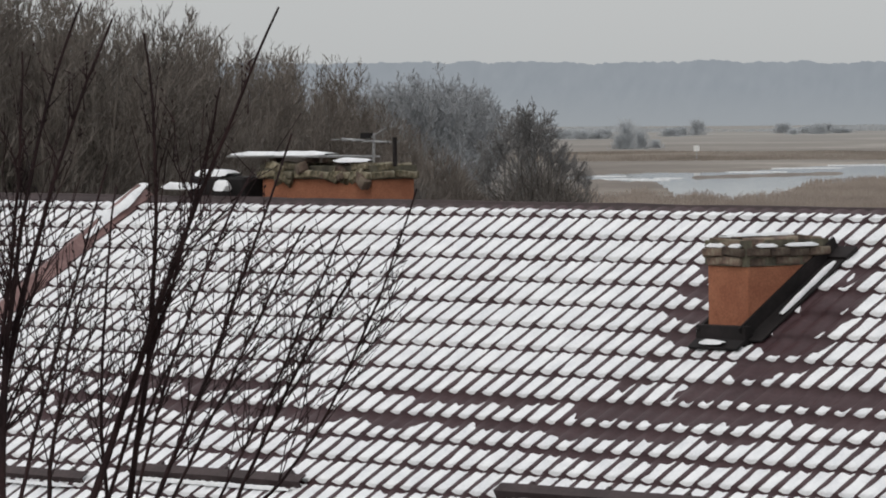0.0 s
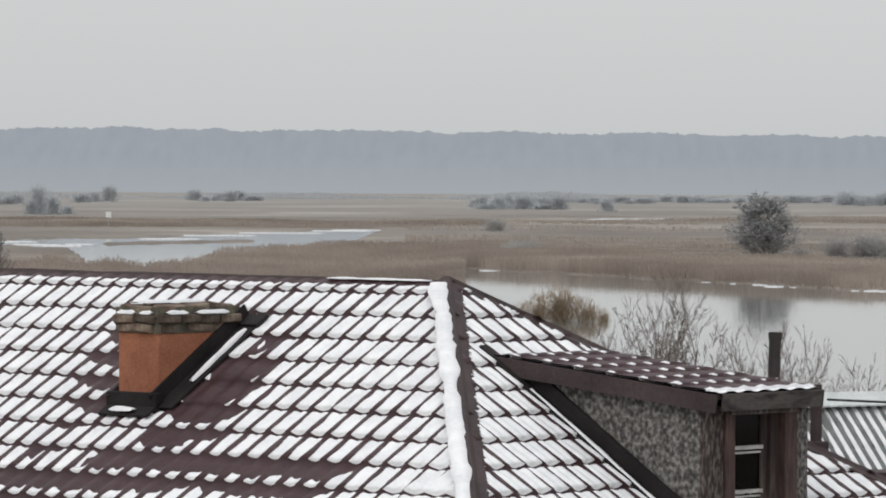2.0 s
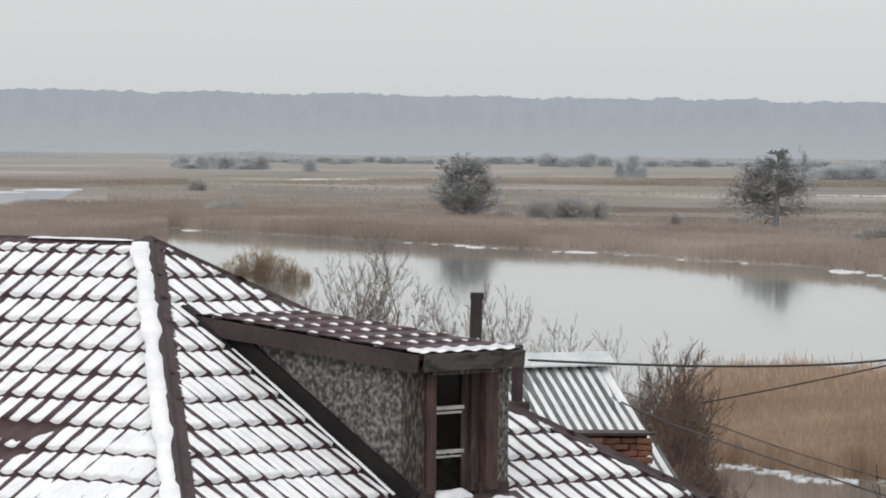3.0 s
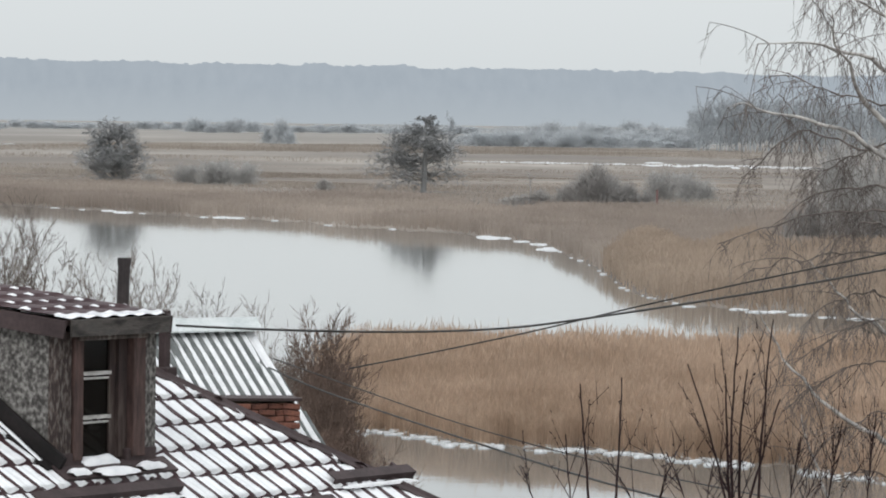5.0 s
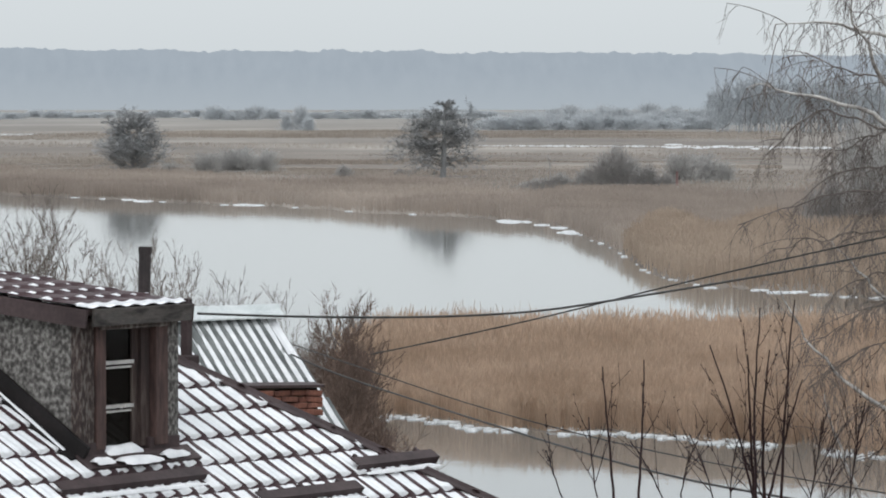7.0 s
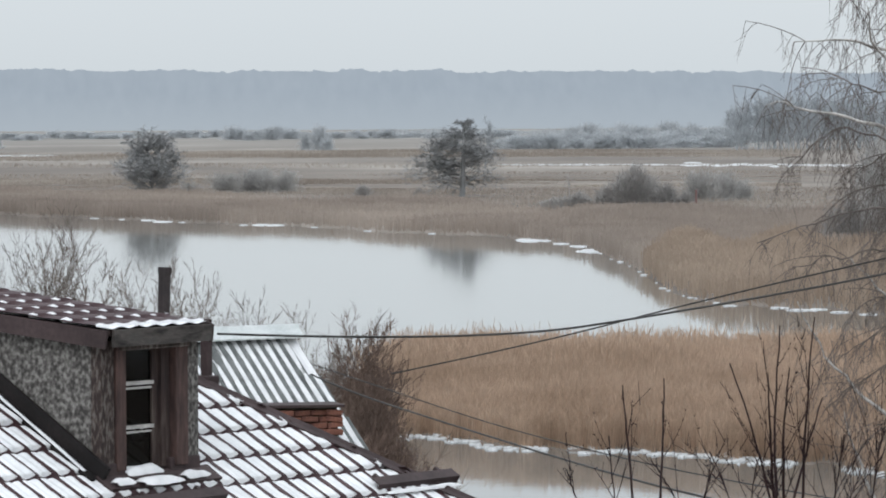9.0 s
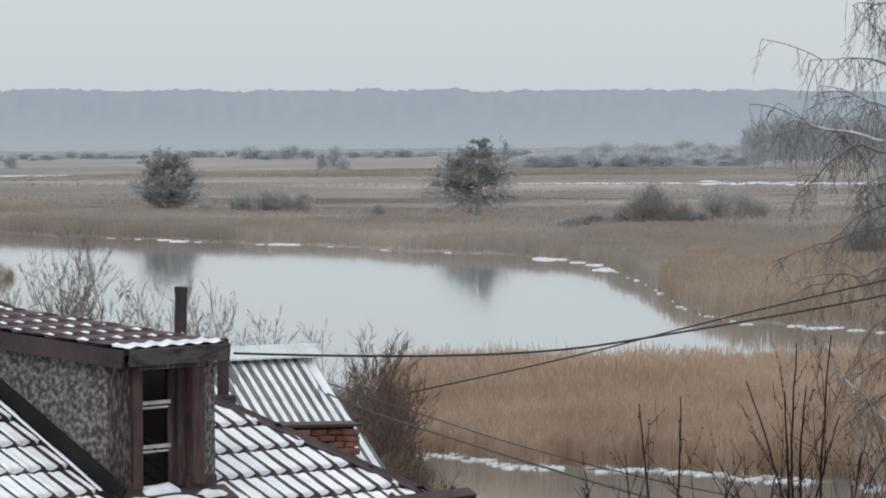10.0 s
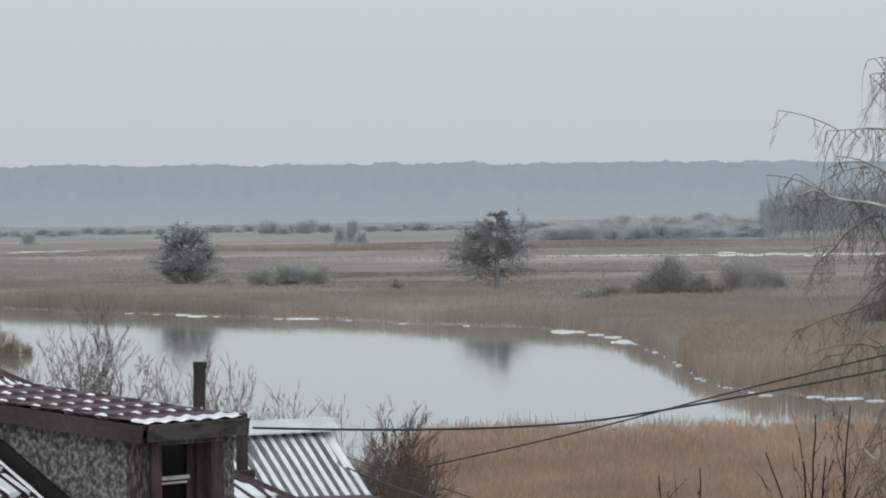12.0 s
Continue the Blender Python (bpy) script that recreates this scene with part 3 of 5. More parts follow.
def stand(az, rng, s=1.0, turn=0.0, sink=0.1, sz=None):
    z = float(land_height(np.array([az]), np.array([rng]))[0]) - sink
    return Matrix.Translation(polar(az, rng, z)) @ Matrix.Rotation(turn, 4, "Z") @ Matrix.Diagonal((s, s, sz or s, 1))


def copy_at(ob, m):
    c = copy_thing(ob, Matrix.Identity(4))
    c.matrix_basis = m
    return c


def dome(seed, w, d, h, n, length, thick, stems=9, lumps=3):
    """Stems and a crown of fine twigs filling a lumpy, flat-footed dome."""
    rg = random.Random(seed)
    tops = [(rg.uniform(-0.6, 0.6) * w, rg.uniform(-0.5, 0.5) * d, rg.uniform(0.35, 0.75), rg.uniform(0.6, 1.0)) for _ in range(lumps)]
    tops[0] = (tops[0][0] * 0.4, 0.0, 0.75, 1.0)
    trunk, crown = [], []
    for k in range(stems):
        x, y, sz, hz = rg.choice(tops)
        a = (x + rg.gauss(0, 0.12) * w, y + rg.gauss(0, 0.12) * d, -0.2)
        b = (a[0] + rg.gauss(0, 0.14) * w, a[1] + rg.gauss(0, 0.1) * d, h * hz * rg.uniform(0.5, 0.9))
        (trunk if k == 0 else crown).append((a, b, thick * 2.2, thick))
    for _ in range(n):
        x, y, sz, hz = rg.choice(tops)
        u, v = rg.gauss(0, 0.42), rg.gauss(0, 0.42)
        e = max(0.0, 1 - (u * u + v * v) * (1.3 + 0.5 * noise.noise((u * 3, v * 3, seed))))
        z = h * hz * math.sqrt(e) * rg.uniform(0.02, 1.0) ** 0.7
        p = Vector((x + u * w * sz, y + v * d * sz, z))
        q = p + Vector((rg.gauss(u * 0.4, 0.35), rg.gauss(v * 0.3, 0.35), rg.uniform(0.3, 1.0))).normalized() * length * rg.uniform(0.5, 1.2)
        crown.append((tuple(p), tuple(q), thick, thick * 0.5))
    return trunk, crown


# woodland edge of tall bare trees, receding to the river
rg = random.Random(21)
forest_shapes = [grow(40 + k, 17, 0.20, 3, 0.70, (28, 10, 7), upright=0.70, first=0.12, ratio=0.38, thin=0.024, wiggle=0.08) for k in range(5)]
grove_shapes = [grow(60 + k, 17, 0.24, 3, 0.85, (26, 10, 6), upright=0.4, first=0.10, ratio=0.40, thin=0.06) for k in range(2)]
protos = []
for k, shp in enumerate(forest_shapes):
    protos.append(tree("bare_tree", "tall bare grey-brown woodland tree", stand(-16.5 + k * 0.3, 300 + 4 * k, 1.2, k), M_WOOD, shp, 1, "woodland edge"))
EDGE = [(-17, 280), (-14, 300), (-12.6, 380), (-11.6, 470), (-10.8, 560)]
HEIGHT = [(-17, 24.0), (-14.5, 21.6), (-13.3, 20.0), (-12.4, 19.4), (-11.6, 18.6), (-11.2, 15.0), (-10.8, 11.5)]
for k in range(190):
    az = -17 + 6.2 * (k / 189) + rg.uniform(-0.15, 0.15)
    row = k % 5
    rng = float(curve(EDGE, az)) + (0, 10, 24, 42, 60)[row] + rg.uniform(-6, 6)
    s = float(curve(HEIGHT, az)) / 19.0 * rg.uniform(0.80, 1.06)
    copy_at(rg.choice(protos), stand(az, rng, s, rg.uniform(0, 6.28)))
under = tree("understory_bush", "dense brown undergrowth at the edge of the wood", stand(-15.5, 270, 1.0, 0), M_WOOD, dome(131, 6.0, 4.0, 7.0, 2600, 1.8, 0.035, 14), 1, "woodland undergrowth")
for k in range(46):
    az = -17 + 6.6 * (k / 45) + rg.uniform(-0.1, 0.1)
    copy_at(under, stand(az, float(curve(EDGE, az)) - rg.uniform(4, 16), rg.uniform(0.9, 1.35), rg.uniform(0, 6.28)))
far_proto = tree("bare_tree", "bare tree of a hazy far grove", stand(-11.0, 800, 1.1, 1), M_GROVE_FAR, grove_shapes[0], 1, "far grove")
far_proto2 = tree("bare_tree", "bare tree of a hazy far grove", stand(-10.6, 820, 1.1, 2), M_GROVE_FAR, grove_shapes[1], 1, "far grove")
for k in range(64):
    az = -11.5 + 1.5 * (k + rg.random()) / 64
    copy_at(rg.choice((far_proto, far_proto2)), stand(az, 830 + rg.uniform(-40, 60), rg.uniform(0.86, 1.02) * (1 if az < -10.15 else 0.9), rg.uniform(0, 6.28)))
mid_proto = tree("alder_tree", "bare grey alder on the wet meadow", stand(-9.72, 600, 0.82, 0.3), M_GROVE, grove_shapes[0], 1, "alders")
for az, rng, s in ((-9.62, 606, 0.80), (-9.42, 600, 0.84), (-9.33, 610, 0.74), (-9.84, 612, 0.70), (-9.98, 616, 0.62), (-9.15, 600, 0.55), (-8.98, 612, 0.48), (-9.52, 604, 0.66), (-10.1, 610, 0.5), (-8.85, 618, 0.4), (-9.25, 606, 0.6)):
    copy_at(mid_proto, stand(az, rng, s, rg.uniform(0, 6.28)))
thicket = tree("tall_bush", "dark bare thicket at the edge of the marsh", stand(-9.5, 300, 1.1, 0), M_BARK, dome(141, 5.0, 4.0, 10.4, 4200, 2.0, 0.03, 16), 1, "thicket")
for az, rng, s in ((-9.95, 306, 0.86), (-9.72, 298, 1.0), (-9.28, 300, 1.06), (-9.05, 304, 0.92), (-8.86, 302, 0.72), (-10.3, 310, 0.78), (-10.6, 312, 0.86), (-10.9, 310, 0.98), (-11.2, 306, 1.05), (-9.6, 292, 0.9), (-9.15, 294, 0.95), (-8.7, 298, 0.45), (-11.5, 310, 1.1)):
    copy_at(thicket, stand(az, rng, s, rg.uniform(0, 6.28)))

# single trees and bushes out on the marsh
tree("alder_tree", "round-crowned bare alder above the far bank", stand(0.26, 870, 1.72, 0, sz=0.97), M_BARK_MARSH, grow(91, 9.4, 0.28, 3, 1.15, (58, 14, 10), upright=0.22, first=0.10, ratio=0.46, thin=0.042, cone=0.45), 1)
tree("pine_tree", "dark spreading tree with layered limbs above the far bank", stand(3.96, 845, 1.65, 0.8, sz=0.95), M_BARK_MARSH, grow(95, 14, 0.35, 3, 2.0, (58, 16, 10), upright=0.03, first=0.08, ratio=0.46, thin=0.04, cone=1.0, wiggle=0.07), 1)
tree("alder_tree", "small bare snag among the marsh scrub", stand(5.25, 705, 0.62, 0.8), M_SCRUB, grow(97, 10, 0.2, 2, 1.2, (12, 5), upright=0.2, first=0.4, ratio=0.3, thin=0.05), 1)
bush = tree("marsh_bush", "grey bare willow scrub on the marsh", stand(6.02, 700, 1.0, 0), M_SCRUB, dome(151, 4.2, 3.0, 7.4, 2400, 1.3, 0.05, 10, 4), 1, "marsh bushes")
for az, rng, w, h in ((5.05, 706, 0.7, 0.34), (5.35, 704, 0.9, 0.45), (5.62, 702, 0.9, 0.5), (5.85, 700, 0.9, 0.72), (6.2, 703, 0.9, 0.75), (6.42, 700, 0.9, 0.62), (6.62, 702, 0.6, 0.45), (2.78, 800, 0.55, 0.42), (3.45, 815, 0.5, 0.3)):
    copy_at(bush, stand(az, rng, w, rg.uniform(0, 6.28), sz=h))
soft = tree("marsh_bush", "soft grey willow scrub on the wet meadow", stand(6.9, 800, 1.15, 0, sz=0.75), M_SCRUB_SOFT, dome(157, 4.6, 3.4, 7.0, 1500, 1.4, 0.05, 9, 5), 1, "marsh bushes")
for az, rng, w, h in ((7.15, 806, 1.0, 0.7), (7.35, 810, 0.8, 0.5), (1.05, 900, 1.1, 0.55), (1.35, 905, 1.2, 0.62), (1.62, 902, 1.2, 0.66), (1.85, 908, 1.0, 0.6), (-2.75, 905, 1.0, 0.4), (-2.5, 910, 1.1, 0.45), (0.75, 900, 0.7, 0.3), (-2.9, 1300, 1.2, 0.5)):
    copy_at(soft, stand(az, rng, w, rg.uniform(0, 6.28), sz=h))
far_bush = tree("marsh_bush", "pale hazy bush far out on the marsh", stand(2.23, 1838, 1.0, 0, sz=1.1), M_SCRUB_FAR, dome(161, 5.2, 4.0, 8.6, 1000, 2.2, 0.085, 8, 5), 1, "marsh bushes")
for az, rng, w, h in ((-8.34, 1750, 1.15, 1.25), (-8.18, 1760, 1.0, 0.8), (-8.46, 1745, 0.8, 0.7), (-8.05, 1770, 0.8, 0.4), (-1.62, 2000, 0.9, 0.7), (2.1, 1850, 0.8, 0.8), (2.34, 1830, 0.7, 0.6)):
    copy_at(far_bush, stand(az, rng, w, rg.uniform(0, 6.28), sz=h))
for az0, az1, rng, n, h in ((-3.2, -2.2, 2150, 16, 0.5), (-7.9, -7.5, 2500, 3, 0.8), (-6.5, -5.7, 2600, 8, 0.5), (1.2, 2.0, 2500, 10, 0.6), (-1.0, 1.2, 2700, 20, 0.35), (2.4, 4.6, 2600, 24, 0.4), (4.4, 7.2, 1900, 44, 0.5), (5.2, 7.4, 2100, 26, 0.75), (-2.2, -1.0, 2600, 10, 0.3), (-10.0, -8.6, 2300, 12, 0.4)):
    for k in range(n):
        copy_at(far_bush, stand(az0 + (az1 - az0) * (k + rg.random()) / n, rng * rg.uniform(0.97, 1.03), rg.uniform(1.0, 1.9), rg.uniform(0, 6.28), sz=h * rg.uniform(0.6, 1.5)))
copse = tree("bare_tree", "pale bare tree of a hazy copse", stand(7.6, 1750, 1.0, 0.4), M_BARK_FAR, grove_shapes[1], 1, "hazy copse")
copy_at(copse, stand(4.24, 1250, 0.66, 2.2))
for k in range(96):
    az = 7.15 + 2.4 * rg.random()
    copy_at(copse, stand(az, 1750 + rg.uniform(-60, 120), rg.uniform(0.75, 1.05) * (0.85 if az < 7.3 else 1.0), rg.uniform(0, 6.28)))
clump = tree("alder_tree", "bare grey alder in a clump by the river", stand(9.0, 575, 0.55, 0.4), M_SCRUB_SOFT, grove_shapes[1], 1, "river alders")
for k in range(13):
    az = 8.3 + 1.5 * rg.random()
    copy_at(clump, stand(az, 560 + rg.uniform(-20, 30), rg.uniform(0.44, 0.66), rg.uniform(0, 6.28)))
for az, s in ((8.6, 0.9), (9.0, 1.0), (9.4, 1.1)):
    copy_at(bush, stand(az, 545 + rg.uniform(-10, 10), s, rg.uniform(0, 6.28), sz=s * 0.8))

# willows and saplings on the bank behind the houses
willow_shape = grow(111, 5.2, 0.06, 3, 0.7, (30, 12, 7), upright=0.6, first=0.05, ratio=0.48, thin=0.0085)
willow = tree("willow_bush", "bare reddish-brown willow beside the reeds", stand(2.7, 165, 1.4, 0), M_WILLOW, willow_shape, 1, "bank willows")
for az, rng, s in ((2.35, 170, 1.1), (2.5, 160, 1.0), (2.95, 172, 1.15), (3.15, 168, 0.85), (2.2, 165, 1.0), (2.05, 172, 0.9), (3.25, 160, 0.6), (3.9, 150, 0.5), (2.8, 158, 1.2), (2.42, 163, 1.15), (2.62, 168, 1.2), (2.88, 166, 1.1), (3.05, 164, 0.95), (2.15, 168, 1.1),
                   (2.55, 155, 0.9), (2.75, 152, 0.9), (3.3, 166, 0.7), (4.25, 152, 0.45), (4.4, 154, 0.35)):
    copy_at(willow, stand(az, rng, s, rg.uniform(0, 6.28)))
shoots = tree("willow_bush", "dense thin brown willow shoots beside the reeds", stand(2.5, 162, 1.0, 0), M_WILLOW, dome(171, 1.5, 1.3, 5.0, 1700, 1.2, 0.009, 16), 1, "bank willows")
for az, s in ((2.2, 0.95), (2.75, 1.0), (3.0, 0.85), (3.25, 0.65), (2.0, 0.85), (2.35, 1.05), (2.6, 1.1), (2.9, 0.95), (3.1, 0.8), (2.45, 0.9), (2.1, 1.0), (3.4, 0.5), (2.68, 0.9), (2.85, 1.05)):
    copy_at(shoots, stand(az, 160 + rg.uniform(-6, 10), s, rg.uniform(0, 6.28)))
island = tree("willow_bush", "tawny bare bush standing in the shallow river", stand(-2.25, 520, 1.0, 0), M_TAWNY, dome(181, 2.6, 1.8, 4.6, 800, 1.3, 0.028, 12, 5), 1, "island bushes")
for az, rng, s in ((-2.7, 524, 0.5), (-2.5, 520, 0.75), (-2.05, 520, 0.9), (-1.85, 521, 0.7), (-1.65, 523, 0.45), (-2.9, 526, 0.35)):
    copy_at(island, stand(az, rng, s, rg.uniform(0, 6.28)))
BANK_TOPS = [(-2.0, 12.6), (-1.5, 13.2), (-1.0, 13.95), (-0.6, 13.4), (0.0, 13.1), (0.7, 12.75), (1.4, 12.25), (2.1, 11.8), (2.4, 11.2)]
bank_saplings = []
for k in range(3):
    shp = grow(121 + 5 * k, 9.0, 0.05, 3, 0.62, (26, 9, 5), upright=0.5, first=0.42, ratio=0.32, thin=0.0054, wiggle=0.08)
    top = max(q[2] for _, q, _, _ in shp[0] + shp[1])
    bank_saplings.append((tree("sapling", "slender bare tree on the bank behind the roof", stand(-1.0 + 0.03 * k, 90, 10.4 / top * (1 - 0.06 * k), 0.5), M_SAPLING, shp, 1, "bank saplings"), top))
for k in range(24):
    az = -1.95 + 4.3 * (k + rg.random()) / 24
    rng = 93 + rg.uniform(-4, 5)
    ob, top = bank_saplings[k % 3]
    want = float(curve(BANK_TOPS, az)) - 3.4 - abs(rg.gauss(0, 0.35))
    copy_at(ob, stand(az, rng, want / top, rg.uniform(0, 6.28)))

# ---- the house: local frame has x along the ridge, y up the near slope, z up, origin at the near end of the ridge ----
RIDGE_END = Vector((-2.269, 36.930, EYE_Z - 0.824))
HOUSE = Matrix.Translation(RIDGE_END) @ Matrix.Rotation(radians(-38.0), 4, "Z")
PITCH = radians(33)
CA, SA, TA = math.cos(PITCH), math.sin(PITCH), math.tan(PITCH)
WAVE, ROW, ROW_SHIFT = 0.203, 0.312, 0.33
house = thing("house", "long house with a brown steel tile hip roof under patchy snow", "house", HOUSE)
SLOPE = 6.6


def tile_height(a, s):
    """Relief of the pressed tile sheet: waves across, steps down the slope."""
    w = (a / WAVE) % 1.0
    crest = 0.5 + 0.5 * math.cos(2 * math.pi * w)
    row = (s / ROW + ROW_SHIFT) % 1.0
    return (0.024 * crest ** 0.8 + 0.022 * row) * min(1.0, max(0.2, s / 0.2))


def face_grid(a0, a1, s0, s1, place, keep, height, per_wave, per_row):
    """A relief sheet over a roof face: a across, s down the slope; steps are vertical risers."""
    na = int((a1 - a0) / WAVE * per_wave)
    aa = [a0 + (a1 - a0) * i / na for i in range(na + 1)]
    ss = []
    k = int(math.floor(s0 / ROW))
    while (k - 1) * ROW < s1:
        for j in range(per_row):
            ss.append((k - ROW_SHIFT) * ROW + ROW * (0.002 + 0.996 * j / (per_row - 1)))
        k += 1
    ss = [s for s in ss if s0 <= s <= s1]
    v, q = [], []
    for s in ss:
        for a in aa:
            v.append(place(a, s, height(a, s)))
    n = len(aa)
    for r in range(len(ss) - 1):
        sm = (ss[r] + ss[r + 1]) / 2
        for i in range(n - 1):
            if keep((aa[i] + aa[i + 1]) / 2, sm):
                q.append((r * n + i, (r + 1) * n + i, (r + 1) * n + i + 1, r * n + i + 1))
    return v, q


def front_place(a, s, h):
    return (a, -s * CA - h * SA, -s * SA + h * CA)


def hip_place(a, s, h):
    return (s * CA + h * SA, a, -s * SA + h * CA)


def back_place(a, s, h):
    return (a, s * CA + h * SA, -s * SA + h * CA)


LEFT_END = -17.0


def blob(dx, dy, rx, ry):
    return math.exp(-((dx / rx) ** 2 + (dy / ry) ** 2))


def snow_cover(a, s, side):
    """How much snow lies at a place on the roof, about -1 (none) to 1 (deep)."""
    n = 0.40 * noise.noise((a * 0.55, s * 0.9, 4.0 + side)) + 0.42 * noise.noise((a * 2.3, s * 2.3, 9.0 + side)) + 0.18 * noise.noise((a * 6, s * 6, 2.0))
    c = 0.80 + 0.62 * n
    if side == 0:
        c -= 0.7 * blob(a + 0.75, s - 2.55, 1.7, 0.36)      # thawed below the chimney
        c -= 0.6 * blob(a + 2.1, s - 2.9, 1.2, 0.25) + 0.35 * blob(a - 0.8, s - 2.5, 1.0, 0.5)
        c -= 1.1 * blob(a + 1.12, s - 1.55, 0.42, 0.75)
        c -= 0.6 * blob(a + 2.6, s - 1.25, 0.6, 0.75) + 0.5 * blob(a + 2.25, s - 1.8, 0.35, 0.5)
        c -= 0.55 * blob(a + 4.4, s - 2.65, 1.3, 0.22) + 0.5 * blob(a + 5.0, s - 3.1, 1.6, 0.22) + 0.3 * blob(a + 1.0, s - 3.4, 2.6, 0.3)
        c += 0.9 * blob(a - 1.75, s - 2.9, 0.55, 1.1)
        c -= 0.42 * blob(a + 7.8, s - 2.9, 2.6, 0.6)
        c -= 0.24 * max(0.0, min(1.0, (s - 2.1) / 1.0)) * (1.0 if a < 0.6 else max(0.0, 1.6 - a))
        if abs(a + 1.12) > 0.5 or s > 2.2:
            c = max(c, 0.06 + 0.42 * noise.noise((a * 1.6, s * 1.1, 12.0)) + 0.16 * noise.noise((a * 4.1, s * 4.1, 3.0)) - 0.30 * blob(a + 0.6, s - 2.35, 1.9, 0.55) - 0.2 * blob(a + 2.3, s - 3.0, 0.9, 0.4), -0.02 + 0.10 * noise.noise((a * 5.0, s * 5.0, 21.0)))
    else:
        c += 0.55 * blob(a + 1.3, s - 2.6, 0.7, 1.1) + 0.35 * blob(a + 0.5, s - 1.0, 0.5, 0.4)
    return c


def snow_height(side, lift=1.0):
    def h(a, s):
        w = (a / WAVE) % 1.0
        row = (s / ROW + ROW_SHIFT) % 1.0
        c = snow_cover(a, s, side)
        # snow fills the pans; crests are left bare and each step has a thin dark line
        away = min(w, 1.0 - w)
        k = max(0.0, min(1.0, c))
        rag = noise.noise((a * 11.0, s * 8.0, 1.5)) + 0.5 * noise.noise((a * 23.0, s * 15.0, 6.5))
        edge = (0.105 if side == 0 else 0.13) + 0.10 * (1 - k) + 0.045 * noise.noise((a * 3.0, s * 5.0, 1.5)) + 0.05 * rag - 0.2 * max(0.0, c - 1.0)
        t_side = (away - edge) * 0.14
        t_row = (row - 0.05 - 0.06 * (1 - k) - 0.04 * rag) * 0.25
        if s < ROW * (1 - ROW_SHIFT):
            t_row = (s - 0.10 - 0.03 * rag) * 0.3
        t_cov = (row - 1.9 * max(0.0, 0.42 - c) + 0.06 + 0.12 * rag) * 0.10
        top = min(t_side, t_row, t_cov, 0.012 + 0.010 * k + 0.006 * noise.noise((a * 4, s * 4, 8.0)))
        return tile_height(a, s) + max(-0.015, top)
    return h


def in_front(a, s):
    return LEFT_END < a < s * CA - 0.02


def in_hip(a, s):
    return abs(a) < s * CA - 0.02


array_mesh("roof_sheet", *face_grid(LEFT_END, SLOPE * CA, 0, SLOPE, front_place, in_front, tile_height, 8, 4), M_TILE, house).data.shade_smooth()
array_mesh("roof_sheet", *face_grid(-SLOPE * CA, SLOPE * CA, 0, SLOPE, hip_place, in_hip, tile_height, 8, 4), M_TILE, house).data.shade_smooth()
array_mesh("roof_sheet", *face_grid(LEFT_END, SLOPE * CA, 0, SLOPE, back_place, in_front, tile_height, 2, 2), M_TILE, house)
sn1 = array_mesh("roof_snow", *face_grid(LEFT_END, SLOPE * CA, 0.02, 5.2, front_place, lambda a, s: LEFT_END < a < s * CA - 0.10, snow_height(0), 12, 8), M_SNOW)
sn2 = array_mesh("roof_snow", *face_grid(-5.0 * CA, 5.0 * CA, 0.02, 5.2, hip_place, lambda a, s: -s * CA + 0.14 < a < s * CA - 0.1, snow_height(1), 12, 8), M_SNOW)
for sn in (sn1, sn2):
    sn.data.shade_smooth()
    sn.matrix_basis = HOUSE
    tagged(sn, "patchy wet snow lying in the pans of the steel tiles", "snow", kind="stuff")


def strip(p0, p1, width, lift, thick, mat, parent, name, label="", n=12, up=Vector((0, 0, 1)), arch=0.35, wob=0.0):
    """A folded cap of sheet metal running from p0 to p1: two wings and a rounded crown."""
    p0, p1 = Vector(p0), Vector(p1)
    d = (p1 - p0).normalized()
    sd = d.cross(up).normalized()
    nn = sd.cross(d)
    prof = [(-1, -arch), (-0.45, -arch * 0.15), (-0.18, 0.22), (0.18, 0.22), (0.45, -arch * 0.15), (1, -arch)]
    bm = bmesh.new()
    rows = []
    for i in range(n + 1):
        c = p0.lerp(p1, i / n) + nn * (lift + wob * noise.noise((i * 0.7, lift, 1.0)))
        rows.append([bm.verts.new(c + sd * (x * width) + nn * (y * width)) for x, y in prof] + [bm.verts.new(c + sd * (x * width) + nn * (y * width - thick)) for x, y in reversed(prof)])
    m = len(rows[0])
    for i in range(n):
        for k in range(m):
            bm.faces.new((rows[i][k], rows[i][(k + 1) % m], rows[i + 1][(k + 1) % m], rows[i + 1][k]))
    bm.faces.new(rows[0])
    bm.faces.new(rows[-1][::-1])
    return part(name, bm, mat, parent, label)


L = SLOPE * CA
strip((LEFT_END, 0, 0.018), (0.08, 0, -0.016), 0.085, 0.0, 0.012, M_TRIM, house, "ridge_cap", "brown sheet ridge cap", 40, arch=0.5, wob=0.012)
strip((0, 0, -0.008), (L, -L, -L * TA + 0.03), 0.118, 0.02, 0.012, M_TRIM, house, "hip_cap", "brown sheet hip cap", 24, arch=0.25)
strip((0, 0, -0.008), (L, L, -L * TA + 0.03), 0.118, 0.02, 0.012, M_TRIM, house, "hip_cap", "brown sheet hip cap", 24, arch=0.25)


